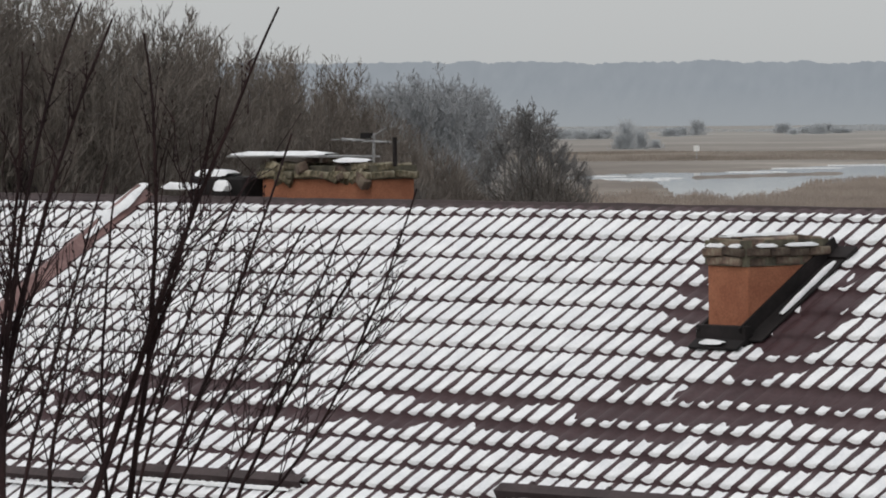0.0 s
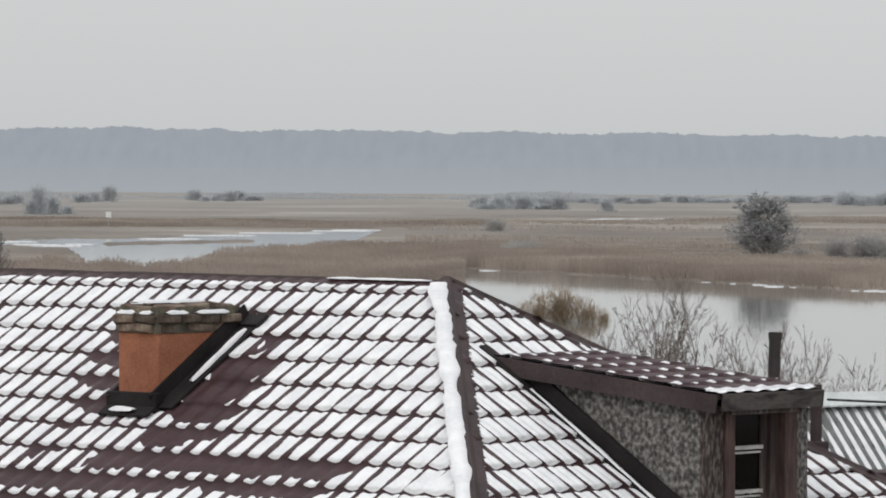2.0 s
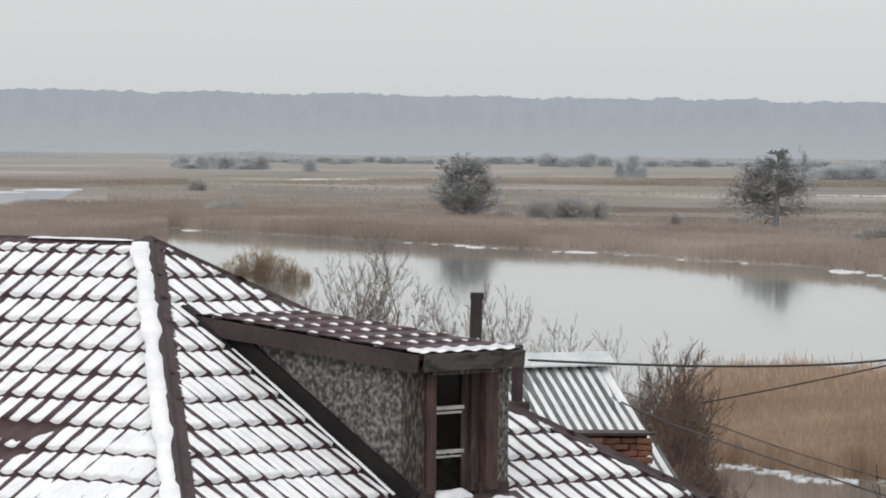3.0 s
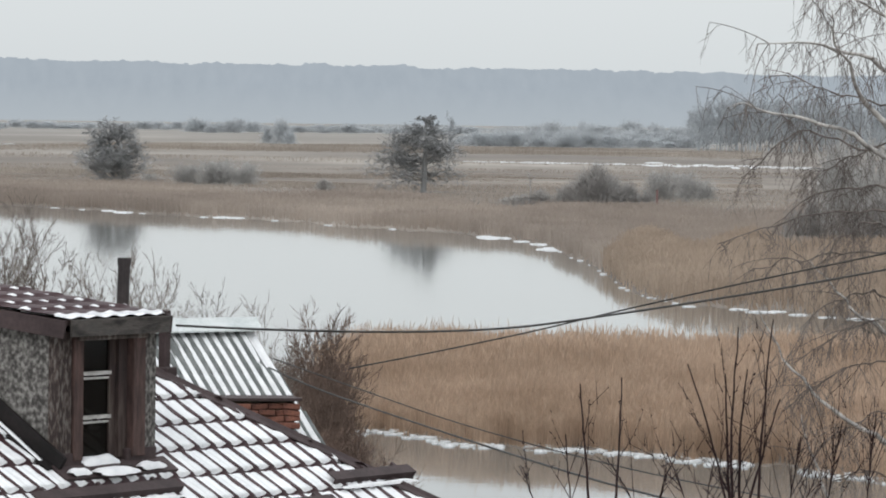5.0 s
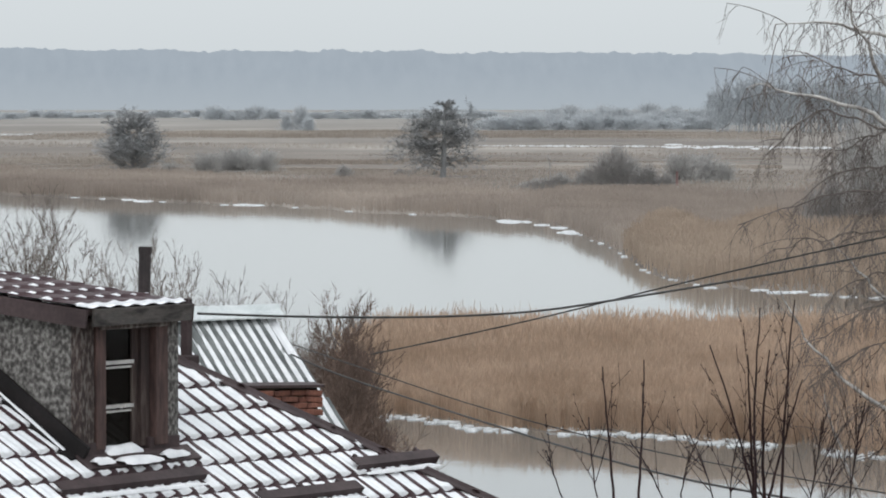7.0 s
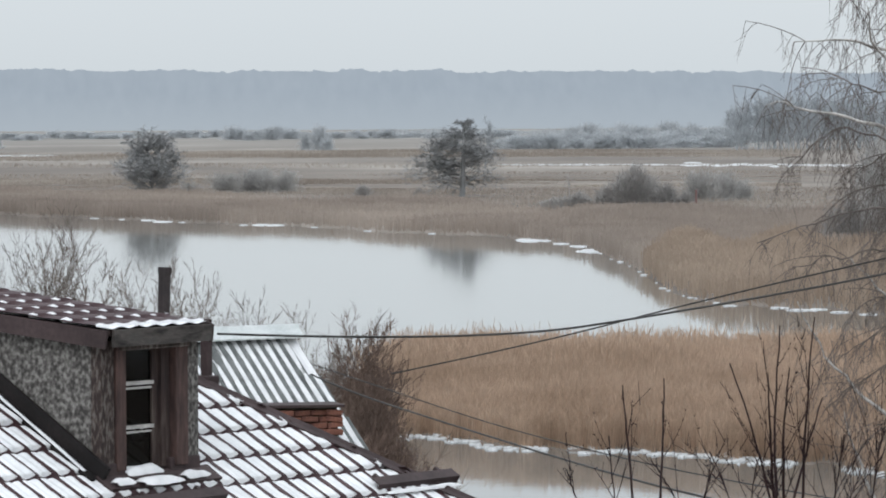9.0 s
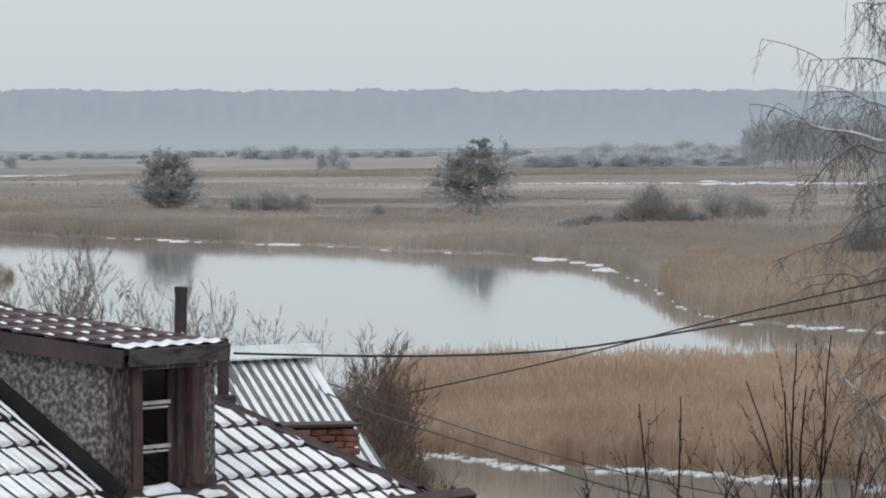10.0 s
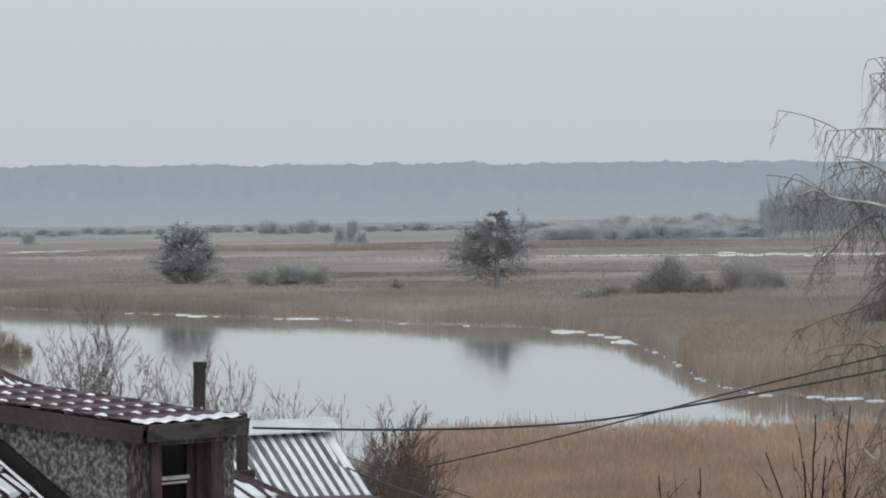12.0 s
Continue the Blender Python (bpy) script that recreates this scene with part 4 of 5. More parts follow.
def snow_ribbon(p0, p1, width, side, thick, seed, parent_m=HOUSE, label="soft strip of snow lying along the hip cap"):
    """A lumpy ribbon of snow along a line, offset to one side."""
    p0, p1 = Vector(p0), Vector(p1)
    n = max(6, int((p1 - p0).length / 0.07))
    d = (p1 - p0).normalized()
    sd = d.cross(Vector((0, 0, 1))).normalized()
    nn = sd.cross(d)
    bm = bmesh.new()
    rows = []
    for i in range(n + 1):
        t = i / n
        w = width * (0.85 + 0.5 * noise.noise((i * 0.22, seed, 0.0)) + 0.3 * noise.noise((i * 0.9, seed, 3.0)))
        h = thick * (0.9 + 0.5 * noise.noise((i * 0.31, seed, 5.0))) * min(1, 6 * t + 0.3, 6 * (1 - t) + 0.3)
        c = p0.lerp(p1, t) + sd * (side + 0.25 * width * noise.noise((i * 0.17, seed, 9.0)))
        rows.append([bm.verts.new(c + sd * (x * w) + nn * (y * h)) for x, y in ((-1, -0.4), (-0.8, 0.7), (0, 1), (0.8, 0.7), (1, -0.4))])
    for i in range(n):
        for k in range(4):
            bm.faces.new((rows[i][k], rows[i][k + 1], rows[i + 1][k + 1], rows[i + 1][k]))
    me = bpy.data.meshes.new("snow_strip")
    bmesh.ops.recalc_face_normals(bm, faces=bm.faces)
    bm.to_mesh(me)
    bm.free()
    me.materials.append(M_SNOW)
    me.shade_smooth()
    ob = new("snow_strip", me)
    ob.matrix_basis = parent_m
    return tagged(ob, label, "snow", kind="stuff")


k0 = 0.10
snow_ribbon((k0, -k0, -k0 * TA + 0.05), (4.4, -4.4, -4.4 * TA + 0.05), 0.078, 0.066, 0.026, 3.0)
snow_ribbon((-1.2, -0.04, -0.002), (-0.1, -0.04, -0.006), 0.03, 0.0, 0.012, 8.0, label="thin snow along the ridge cap")

# walls under the eaves
HW = L - 0.45
wall_bm = box((LEFT_END + 0.3, -HW, -10.5), (HW, HW, -L * TA + 0.28))
part("wall", wall_bm, M_PLASTER, house)
part("eave_board", box((LEFT_END, -L - 0.02, -L * TA - 0.16), (L, -L + 0.02, -L * TA + 0.0)), M_TRIM, house)
part("eave_board", box((L - 0.02, -L + 0.03, -L * TA - 0.16), (L + 0.02, L, -L * TA + 0.0)), M_TRIM, house)
gab = bmesh.new()
g3 = [gab.verts.new(v) for v in ((LEFT_END + 0.05, -L, -L * TA - 0.02), (LEFT_END + 0.05, L, -L * TA - 0.02), (LEFT_END + 0.05, 0, -0.02), (LEFT_END + 0.25, -L, -L * TA - 0.02), (LEFT_END + 0.25, L, -L * TA - 0.02), (LEFT_END + 0.25, 0, -0.02))]
for f in ((0, 1, 2), (5, 4, 3), (0, 3, 4, 1), (1, 4, 5, 2), (2, 5, 3, 0)):
    gab.faces.new([g3[i] for i in f])
part("gable_wall", gab, M_PLASTER, house)

# parapet strip up the slope between two sections of the roof
strip((-11.1, -5.0, -5.0 * TA + 0.05), (-11.1, -0.02, 0.06), 0.13, 0.05, 0.03, M_REDCAP, house, "parapet_cap", "faded red sheet cap running up the slope", 16, arch=0.6)
snow_ribbon((-11.1, -0.75, -0.75 * TA + 0.12), (-11.1, 0.0, 0.13), 0.12, 0.0, 0.035, 14.0, label="snow heaped on the top of the red sheet cap")


def snow_guard(p0, p1, slope_dir):
    """An angled strip of brown sheet that holds the snow back, on small brackets."""
    ob = thing("snow_guard", "brown sheet snow guard fixed across the tiles", "snow guard", HOUSE, "snow guards")
    p0, p1 = Vector(p0), Vector(p1)
    d = (p1 - p0).normalized()
    nrm = Vector((0, -SA, CA)) if slope_dir == 0 else Vector((SA, 0, CA))
    dn = nrm.cross(d) if slope_dir == 0 else d.cross(nrm)
    if dn.z > 0:
        dn = -dn
    m = Matrix((d, dn, nrm)).transposed().to_4x4()
    m.translation = p0
    ln = (p1 - p0).length
    mid = (p0 + p1) / 2 + dn * 0.07 + nrm * 0.03
    snow_ribbon(mid - d * ln * 0.47, mid + d * ln * 0.47, 0.028, 0.0, 0.025, p0.x * 3.1 + p0.y, label="line of snow caught at the snow guard")
    part("plate", add_box(box((0, 0.0, 0.0), (ln, 0.012, 0.075), m), (0, -0.09, 0.063), (ln, 0.004, 0.073), m), M_TRIM, ob)
    for k in range(3):
        x = ln * (0.12 + 0.38 * k)
        part("bracket", box((x, -0.16, 0.0), (x + 0.03, -0.002, 0.05), m), M_TRIM, ob)
    return ob


def on_front(x, y):
    return (x, y, y * TA + 0.02)


def on_hip(x, y):
    return (x, y, -x * TA + 0.02)


for x0, x1, y0 in ((-9.9, -7.35, -3.58), (-6.9, -4.72, -3.42), (-2.5, -0.3, -3.32)):
    snow_guard(on_front(x0, y0), on_front(x1, y0 + 0.02), 0)
for y0, y1, x0 in ((-1.05, 0.66, 3.22), (0.95, 2.25, 3.52), (2.5, 3.6, 3.30)):
    snow_guard(on_hip(x0, y0), on_hip(x0, y1), 1)


# ---- chimneys ----
BRICK = bpy.data.meshes.new("brick")
_b = box((-0.12, -0.058, -0.032), (0.12, 0.058, 0.032), None, 0.008)
_b.to_mesh(BRICK)
_b.free()
BRICK.materials.append(M_CAPBRICK)


MOSSY = BRICK.copy()
MOSSY.materials.clear()
MOSSY.materials.append(M_MOSSBRICK)


def brick_at(parent, x, y, z, turn, scale=(1, 1, 1)):
    b = new("brick", BRICK)
    b.parent = parent
    rg_ = random.Random(int(x * 1000) * 7 + int(y * 1000) * 13 + int(z * 1000))
    b.matrix_basis = pose(x + rg_.uniform(-0.014, 0.014), y + rg_.uniform(-0.014, 0.014), z + rg_.uniform(-0.006, 0.006), rg_.uniform(-6, 6), rg_.uniform(-6, 6), turn + rg_.uniform(-7, 7)) @ Matrix.Diagonal((*scale, 1))
    return b


def course(parent, x0, x1, y0, y1, z, off, lost=0.0):
    """A ring of bricks round a rectangle."""
    for (ax, bx, fix, turn) in ((x0, x1, y0, 0), (x0, x1, y1, 0)):
        n = max(1, round((bx - ax) / 0.25))
        for i in range(n):
            if random.random() < lost:
                continue
            brick_at(parent, ax + (bx - ax) * (i + 0.5) / n, fix, z, 0, ((bx - ax) / n / 0.25, 1, 1))
    n = max(1, round((y1 - y0) / 0.25))
    for fix in (x0 + 0.02, x1 - 0.02):
        for i in range(n):
            brick_at(parent, fix, y0 + (y1 - y0) * (i + 0.5) / n, z, 90, ((y1 - y0) / n / 0.25, 1, 1))


def chimney(x0, x1, y0, y1, ztop, label, zbase, cap=0.225, lost=0.0):
    ob = thing("chimney", label, "chimney", HOUSE, "roof chimneys")
    part("shaft", wobble(box((x0, y0, zbase), (x1, y1, ztop - cap + 0.005), None, 0.012), 0.006, 3), M_RENDER, ob, "cracked orange-red render")
    core = part("cap", wobble(box((x0 - 0.012, y0 - 0.012, ztop - cap), (x1 + 0.012, y1 + 0.012, ztop - 0.03)), 0.015, 4), M_MORTAR, ob, "crumbling mossy brick cap")
    for k, ov in enumerate((0.012, 0.035, -0.005)[3 - round(cap / 0.075):]):
        course(core, x0 - ov + 0.03, x1 + ov - 0.03, y0 - ov + 0.03, y1 + ov - 0.03, ztop - cap + 0.036 + 0.073 * k, k, lost if k else 0.0)
    return ob


chimney(-2.01, -1.575, -1.56, -0.67, -0.19, "orange rendered chimney with a crumbling brick cap on the snowy slope", -1.25)
fl = thing("chimney_flashing", "dark sheet flashing round the foot of the chimney", "flashing", HOUSE)
part("apron", box((-2.06, -1.64, -1.13), (-1.52, -1.565, -0.87), None, 0.006), M_DARK, fl)
part("apron_sheet", box((-0.26, -0.15, 0.0), (0.27, 0.06, 0.02), pose(-1.79, -1.60, -1.60 * TA + 0.065, 33, 0, 0)), M_DARK, fl)
SLOPE_M = pose(-1.575, -1.60, -1.60 * TA + 0.05, 33, 0, 0)
part("side_sheet", box((0.0, 0, -0.02), (0.02, 1.25, 0.12), SLOPE_M), M_DARK, fl)
part("side_sheet", box((0.0, 0, 0.0), (0.20, 1.25, 0.015), SLOPE_M), M_DARK, fl)
part("side_sheet", box((-0.47, 0, 0.0), (-0.44, 1.25, 0.10), SLOPE_M), M_DARK, fl)
part("back_sheet", box((-0.50, 1.10, 0.0), (0.22, 1.25, 0.035), SLOPE_M), M_DARK, fl)
snow_ribbon((-1.43, -1.34, -1.34 * TA + 0.085), (-1.43, -0.74, -0.74 * TA + 0.085), 0.022, 0.0, 0.03, 21.0, label="thin strip of snow on the chimney flashing")
snow_ribbon((-1.93, -1.70, -1.70 * TA + 0.10), (-1.68, -1.70, -1.70 * TA + 0.10), 0.045, 0.0, 0.03, 22.0, label="small heap of snow at the foot of the chimney")
snow_ribbon((-1.90, -1.50, -0.185), (-1.90, -0.75, -0.185), 0.06, 0.0, 0.02, 23.0, label="dab of snow on the chimney cap")

old = chimney(-9.62, -8.06, 0.22, 0.72, 0.335, "long old orange chimney with a broken mossy cap", -0.9, 0.15, 0.55)
rgc = random.Random(52)
for piece in list(old.children):
    if piece.name.startswith("cap"):
        for b in piece.children:
            if b.data == BRICK:
                b.data = MOSSY
        for k in range(16):
            b = new("brick", MOSSY if k % 3 else BRICK)
            b.parent = piece
            x = rgc.uniform(-9.6, -8.1)
            b.matrix_basis = pose(x, 0.20 + rgc.uniform(-0.04, 0.06), 0.315 - rgc.uniform(0.0, 0.16) - 0.03 * max(0.0, x + 8.9), rgc.uniform(-35, 35), rgc.uniform(-40, 40), rgc.uniform(-50, 50)) @ Matrix.Diagonal((rgc.uniform(0.35, 0.7), rgc.uniform(0.7, 1.1), rgc.uniform(0.8, 1.5), 1))
cover = thing("chimney_cover", "bent sheet cover with snow lying on the old chimney", "chimney cover", HOUSE)
part("sheet", wobble(box((-10.05, 0.16, 0.375), (-8.62, 0.78, 0.392)), 0.02, 2.5), M_ALU, cover)
for px_, py_ in ((-9.5, 0.3), (-9.0, 0.3), (-8.75, 0.3), (-9.4, 0.65), (-8.8, 0.65)):
    part("support", box((px_ - 0.05, py_ - 0.05, 0.33), (px_ + 0.05, py_ + 0.05, 0.376), None, 0.008), M_CAPBRICK, cover)
snow_ribbon((-10.0, 0.25, 0.405), (-8.65, 0.25, 0.41), 0.12, 0.0, 0.03, 31.0, label="snow on the sheet cover of the old chimney")
snow_ribbon((-8.55, 0.22, 0.35), (-8.08, 0.22, 0.35), 0.06, 0.0, 0.03, 32.0, label="snow on the broken chimney cap")
hatch = thing("roof_hatch", "dark sheet roof hatch with snow on top behind the ridge", "roof hatch", HOUSE)
part("box", wobble(box((-10.55, 0.1, -0.5), (-9.75, 0.7, 0.20), None, 0.02), 0.02, 2), M_DARK, hatch)
snow_ribbon((-10.5, 0.2, 0.22), (-10.0, 0.2, 0.22), 0.10, 0.0, 0.05, 33.0, label="snow on the dark roof hatch")
snow_ribbon((-10.75, -0.02, 0.10), (-10.25, -0.02, 0.10), 0.06, 0.0, 0.05, 34.0, label="snow heap on the ridge")
snow_ribbon((-9.98, -0.02, 0.10), (-9.82, -0.02, 0.10), 0.06, 0.0, 0.08, 35.0, label="snow heap on the ridge")
aerial = thing("tv_aerial", "small bent television aerial on the old chimney", "aerial", HOUSE)


def rod(name, parent, p0, p1, r, mat, sides=6):
    v, q = segments_mesh([(p0, p1, r, r)], sides)
    return array_mesh(name, v, q, mat, parent)


rod("mast", aerial, (-8.32, 0.45, 0.25), (-8.30, 0.45, 0.60), 0.014, M_ALU)
rod("boom", aerial, (-8.75, 0.45, 0.545), (-8.12, 0.45, 0.515), 0.012, M_ALU)
for k in range(5):
    x = -8.72 + 0.14 * k
    rod("element", aerial, (x, 0.30, 0.54 - 0.006 * k), (x + 0.01, 0.62, 0.54 - 0.006 * k), 0.006, M_ALU)
rod("strut", aerial, (-8.42, 0.45, 0.53), (-8.14, 0.45, 0.64), 0.009, M_ALU)
rod("insulator", aerial, (-8.02, 0.45, 0.30), (-8.02, 0.45, 0.56), 0.022, M_DARK)
part("junction_box", box((-8.46, 0.42, 0.55), (-8.34, 0.48, 0.60)), M_DARK, aerial)

for q0, q1, sd in (((-1.97, -1.60, -0.262), (-1.78, -1.60, -0.262), 61.0), ((-1.72, -1.60, -0.262), (-1.60, -1.60, -0.262), 62.0), ((-1.535, -1.50, -0.262), (-1.535, -1.28, -0.262), 63.0), ((-1.535, -1.18, -0.262), (-1.535, -0.82, -0.262), 64.0)):
    snow_ribbon(q0, q1, 0.022, 0.0, 0.022, sd, label="dab of snow on a ledge of the chimney cap")

# ---- dormer on the hip face ----
DX, DY0, DY1 = 2.93, -0.41, 0.745
DTOP, DSILL = -0.85, -1.86
dormer = thing("dormer", "old felt-clad roof dormer with a narrow peeling window", "dormer", HOUSE)


def cheek(y0, y1):
    """A side wall of the dormer, cut to the roof slope below."""
    bm = bmesh.new()
    top_back = (0.92, -0.60)
    prof = [(top_back[0], top_back[1]), (DX - 0.10, DTOP), (DX - 0.10, -(DX - 0.10) * TA), (top_back[0], -top_back[0] * TA - 0.02)]
    a = [bm.verts.new((x, y0, z)) for x, z in prof]
    b = [bm.verts.new((x, y1, z)) for x, z in prof]
    bm.faces.new(a)
    bm.faces.new(b[::-1])
    for k in range(4):
        bm.faces.new((a[k], b[k], b[(k + 1) % 4], a[(k + 1) % 4]))
    return bm


part("side_wall", cheek(DY0, DY0 + 0.06), M_FELT, dormer, "grey mottled felt cladding")
part("side_wall", cheek(DY1 - 0.06, DY1), M_FELT, dormer, "grey mottled felt cladding")
part("corner_board", wobble(box((DX - 0.10, DY0 - 0.006, DSILL + 0.1), (DX, DY0 + 0.155, DTOP), None, 0.008), 0.006, 5), M_PEEL, dormer, "weathered grey-brown board")
part("corner_board", wobble(box((DX - 0.10, DY1 - 0.15, DSILL + 0.1), (DX, DY1 + 0.006, DTOP), None, 0.008), 0.006, 5), M_FELT, dormer, "torn felt over the corner")
part("jamb", wobble(box((DX - 0.12, DY0 + 0.16, DSILL + 0.06), (DX + 0.02, DY0 + 0.27, DTOP), None, 0.006), 0.005, 5), M_REDWOOD, dormer, "flaking red-brown jamb")
part("jamb", wobble(box((DX - 0.12, 0.44, DSILL + 0.06), (DX + 0.03, 0.585, DTOP), None, 0.006), 0.005, 5), M_REDWOOD, dormer, "flaking red-brown jamb")
part("reveal_board", box((DX - 0.20, 0.335, DSILL + 0.06), (DX - 0.03, 0.436, DTOP - 0.02)), M_OLDWOOD, dormer)
part("lintel", wobble(box((DX - 0.14, DY0 + 0.19, DTOP - 0.075), (DX + 0.045, 0.60, DTOP + 0.02), None, 0.01), 0.008, 4), M_GREYWOOD, dormer, "sagging grey lintel board")
part("base_block", box((DX - 0.12, DY0 - 0.01, DSILL - 0.10), (DX + 0.012, DY0 + 0.265, DSILL + 0.12), None, 0.008), M_TRIM, dormer)
part("base_block", box((DX - 0.12, 0.39, DSILL - 0.12), (DX + 0.012, DY1 + 0.01, DSILL + 0.12), None, 0.008), M_TRIM, dormer)
part("sill", box((DX - 0.16, DY0 + 0.255, DSILL - 0.06), (DX + 0.07, 0.40, DSILL + 0.015), None, 0.008), M_TRIM, dormer)
part("apron_sheet", box((0.0, DY0 - 0.06, 0.0), (0.17, 0.86, 0.025), pose(DX - 0.02, 0, -(DX - 0.02) * TA + 0.05, 0, 33, 0)), M_TRIM, dormer, "brown sheet apron below the window")
# near-black back paints in the darkness of the unlit room
part("room_back", box((DX - 0.9, DY0 + 0.065, -1.95), (DX - 0.86, DY1 - 0.065, DTOP)), M_DARK, dormer)
window = part("window", add_box(add_box(box((DX - 0.10, -0.14, DSILL + 0.02), (DX - 0.06, -0.105, DTOP - 0.07)), (DX - 0.10, 0.288, DSILL + 0.02), (DX - 0.06, 0.333, DTOP - 0.07)), (DX - 0.098, -0.105, DSILL + 0.02), (DX - 0.062, 0.288, DSILL + 0.05)), M_OLDWOOD, dormer, "old wooden sash")
for z in (-1.178, -1.500):
    part("glazing_bar", add_box(box((DX - 0.095, -0.103, z - 0.012), (DX - 0.06, 0.286, z + 0.016)), (DX - 0.09, -0.103, z - 0.042), (DX - 0.065, 0.286, z - 0.026)), M_SASH, window, "pale painted glazing bar")
part("glazing_bar", box((DX - 0.095, 0.264, DSILL + 0.05), (DX - 0.062, 0.287, DTOP - 0.08)), M_OLDWOOD, window)
for z0, z1 in ((DSILL + 0.05, -1.545), (-1.483, -1.222), (-1.16, DTOP - 0.075)):
    part("pane", box((DX - 0.082, -0.10, z0), (DX - 0.078, 0.262, z1)), M_GLASS, window)
# the room's darkness is in the colour of its back and panes; its roof and floor close it
part("ceiling_board", box((1.0, DY0 + 0.065, DTOP + 0.0), (DX - 0.12, DY1 - 0.065, DTOP + 0.02)), M_OLDWOOD, dormer)

# dormer roof: tile sheet on a shallow fall towards the window
FALL = math.atan2(0.22, 2.1)
DR = pose(0.88, 0, -0.535, 0, math.degrees(FALL), 0)
DLEN = 2.16


def dormer_relief(a, s):
    return 0.6 * tile_height(a + 0.1, s)


def dormer_place(a, s, h):
    return tuple(DR @ Vector((s, a, h)))


array_mesh("roof_sheet", *face_grid(-0.50, 0.79, 0.0, DLEN, dormer_place, lambda a, s: True, dormer_relief, 10, 4), M_TILE, dormer).data.shade_smooth()


def dormer_snow(a, s):
    row = (s / ROW + ROW_SHIFT) % 1.0
    w = ((a + 0.1) / WAVE) % 1.0
    c = noise.noise((a * 5, s * 5, 1.0)) + (0.25 if s > DLEN - 0.33 else 0.0)
    lump = math.exp(-((row - 0.86) / 0.13) ** 2) * (0.10 + 0.90 * (0.5 - 0.5 * math.cos(2 * math.pi * w)) ** 2)
    return dormer_relief(a, s) + min(0.024, -0.010 + 0.034 * lump * (0.8 + 0.5 * c) + (0.010 if s > DLEN - 0.10 else 0))


ds = array_mesh("roof_snow", *face_grid(-0.50, 0.79, 0.0, DLEN, dormer_place, lambda a, s: True, dormer_snow, 14, 9), M_SNOW)
ds.matrix_basis = HOUSE
ds.data.shade_smooth()
tagged(ds, "small lumps of snow on the dormer's tile sheet", "snow", kind="stuff")
part("roof_deck", box((-0.02, -0.48, -0.05), (DLEN - 0.02, 0.768, -0.006), DR), M_OLDWOOD, dormer)
part("verge_board", wobble(box((0.0, -0.505, -0.135), (DLEN + 0.02, -0.482, -0.004), DR), 0.004, 2), M_TRIM, dormer, "brown painted verge board")
part("verge_board", box((0.0, 0.771, -0.135), (DLEN + 0.02, 0.794, -0.004), DR), M_TRIM, dormer, "brown painted verge board")
part("fascia", wobble(box((DLEN, -0.40, -0.125), (DLEN + 0.022, 0.770, -0.004), DR), 0.01, 3), M_FASCIA, dormer, "bare grey fascia board")
part("side_flashing", box((0, -0.035, 0.0), (2.22, 0.0, 0.18), pose(1.06, DY0 - 0.005, -1.06 * TA - 0.02, 0, 33, 0)), M_DARK, dormer, "dark sheet upstand along the dormer")
part("side_flashing", box((0, -0.12, 0.0), (2.52, -0.036, 0.03), pose(0.80, DY0 - 0.005, -0.80 * TA + 0.03, 0, 33, 0)), M_DARK, dormer, "dark sheet gutter along the dormer")
snow_ribbon((1.3, DY0 - 0.10, -1.3 * TA + 0.065), (2.85, DY0 - 0.10, -2.85 * TA + 0.065), 0.020, 0.0, 0.016, 41.0, label="thread of snow in the dormer gutter")
snow_ribbon((DX - 0.03, -0.14, DSILL + 0.03), (DX - 0.03, 0.29, DSILL + 0.03), 0.07, 0.0, 0.06, 42.0, label="cushion of snow on the window sill")
snow_ribbon((DX + 0.12, -0.13, -(DX + 0.12) * TA + 0.09), (DX + 0.12, 0.33, -(DX + 0.12) * TA + 0.09), 0.085, 0.0, 0.05, 43.0, label="cushion of snow below the window")
snow_ribbon((DX + 0.10, 0.42, -(DX + 0.10) * TA + 0.09), (DX + 0.10, 0.72, -(DX + 0.10) * TA + 0.09), 0.05, 0.0, 0.04, 44.0, label="small snow heap on the apron")
snow_ribbon((DX + 0.10, -0.40, -(DX + 0.10) * TA + 0.09), (DX + 0.10, -0.20, -(DX + 0.10) * TA + 0.09), 0.05, 0.0, 0.04, 45.0, label="small snow heap on the apron")

# stove pipe and vent post behind the dormer
pipe = thing("stove_pipe", "dark sooty stove pipe rising behind the dormer", "stove pipe", HOUSE)
pv = bmesh.new()
bmesh.ops.create_cone(pv, cap_ends=True, segments=14, radius1=0.048, radius2=0.048, depth=2.2, matrix=pose(1.62, 2.0, -1.5, 0, 2, 0))
part("pipe", pv, M_PIPE, pipe)
pv = bmesh.new()
bmesh.ops.create_cone(pv, cap_ends=True, segments=14, radius1=0.054, radius2=0.054, depth=0.05, matrix=pose(1.658, 2.0, -0.43, 0, 2, 0))
part("collar", pv, M_PIPE, pipe)
post = thing("vent_post", "brown boxed vent post standing on the roof", "vent post", HOUSE)
part("shaft", box((1.96, 2.05, -1.45), (2.03, 2.12, -0.80), None, 0.006), M_TRIM, post)
part("foot", box((1.93, 2.02, -1.40), (2.07, 2.16, -1.24), None, 0.01), M_TRIM, post)

# ---- outbuilding with a corrugated sheet roof ----
SHED = Matrix.Translation((2.11, 61.96, 13.08)) @ Matrix.Rotation(radians(30), 4, "Z")
shed = thing("outbuilding", "low outbuilding with a grey corrugated sheet roof dusted with snow", "outbuilding", SHED)
SP = radians(39)
SC, SS = math.cos(SP), math.sin(SP)
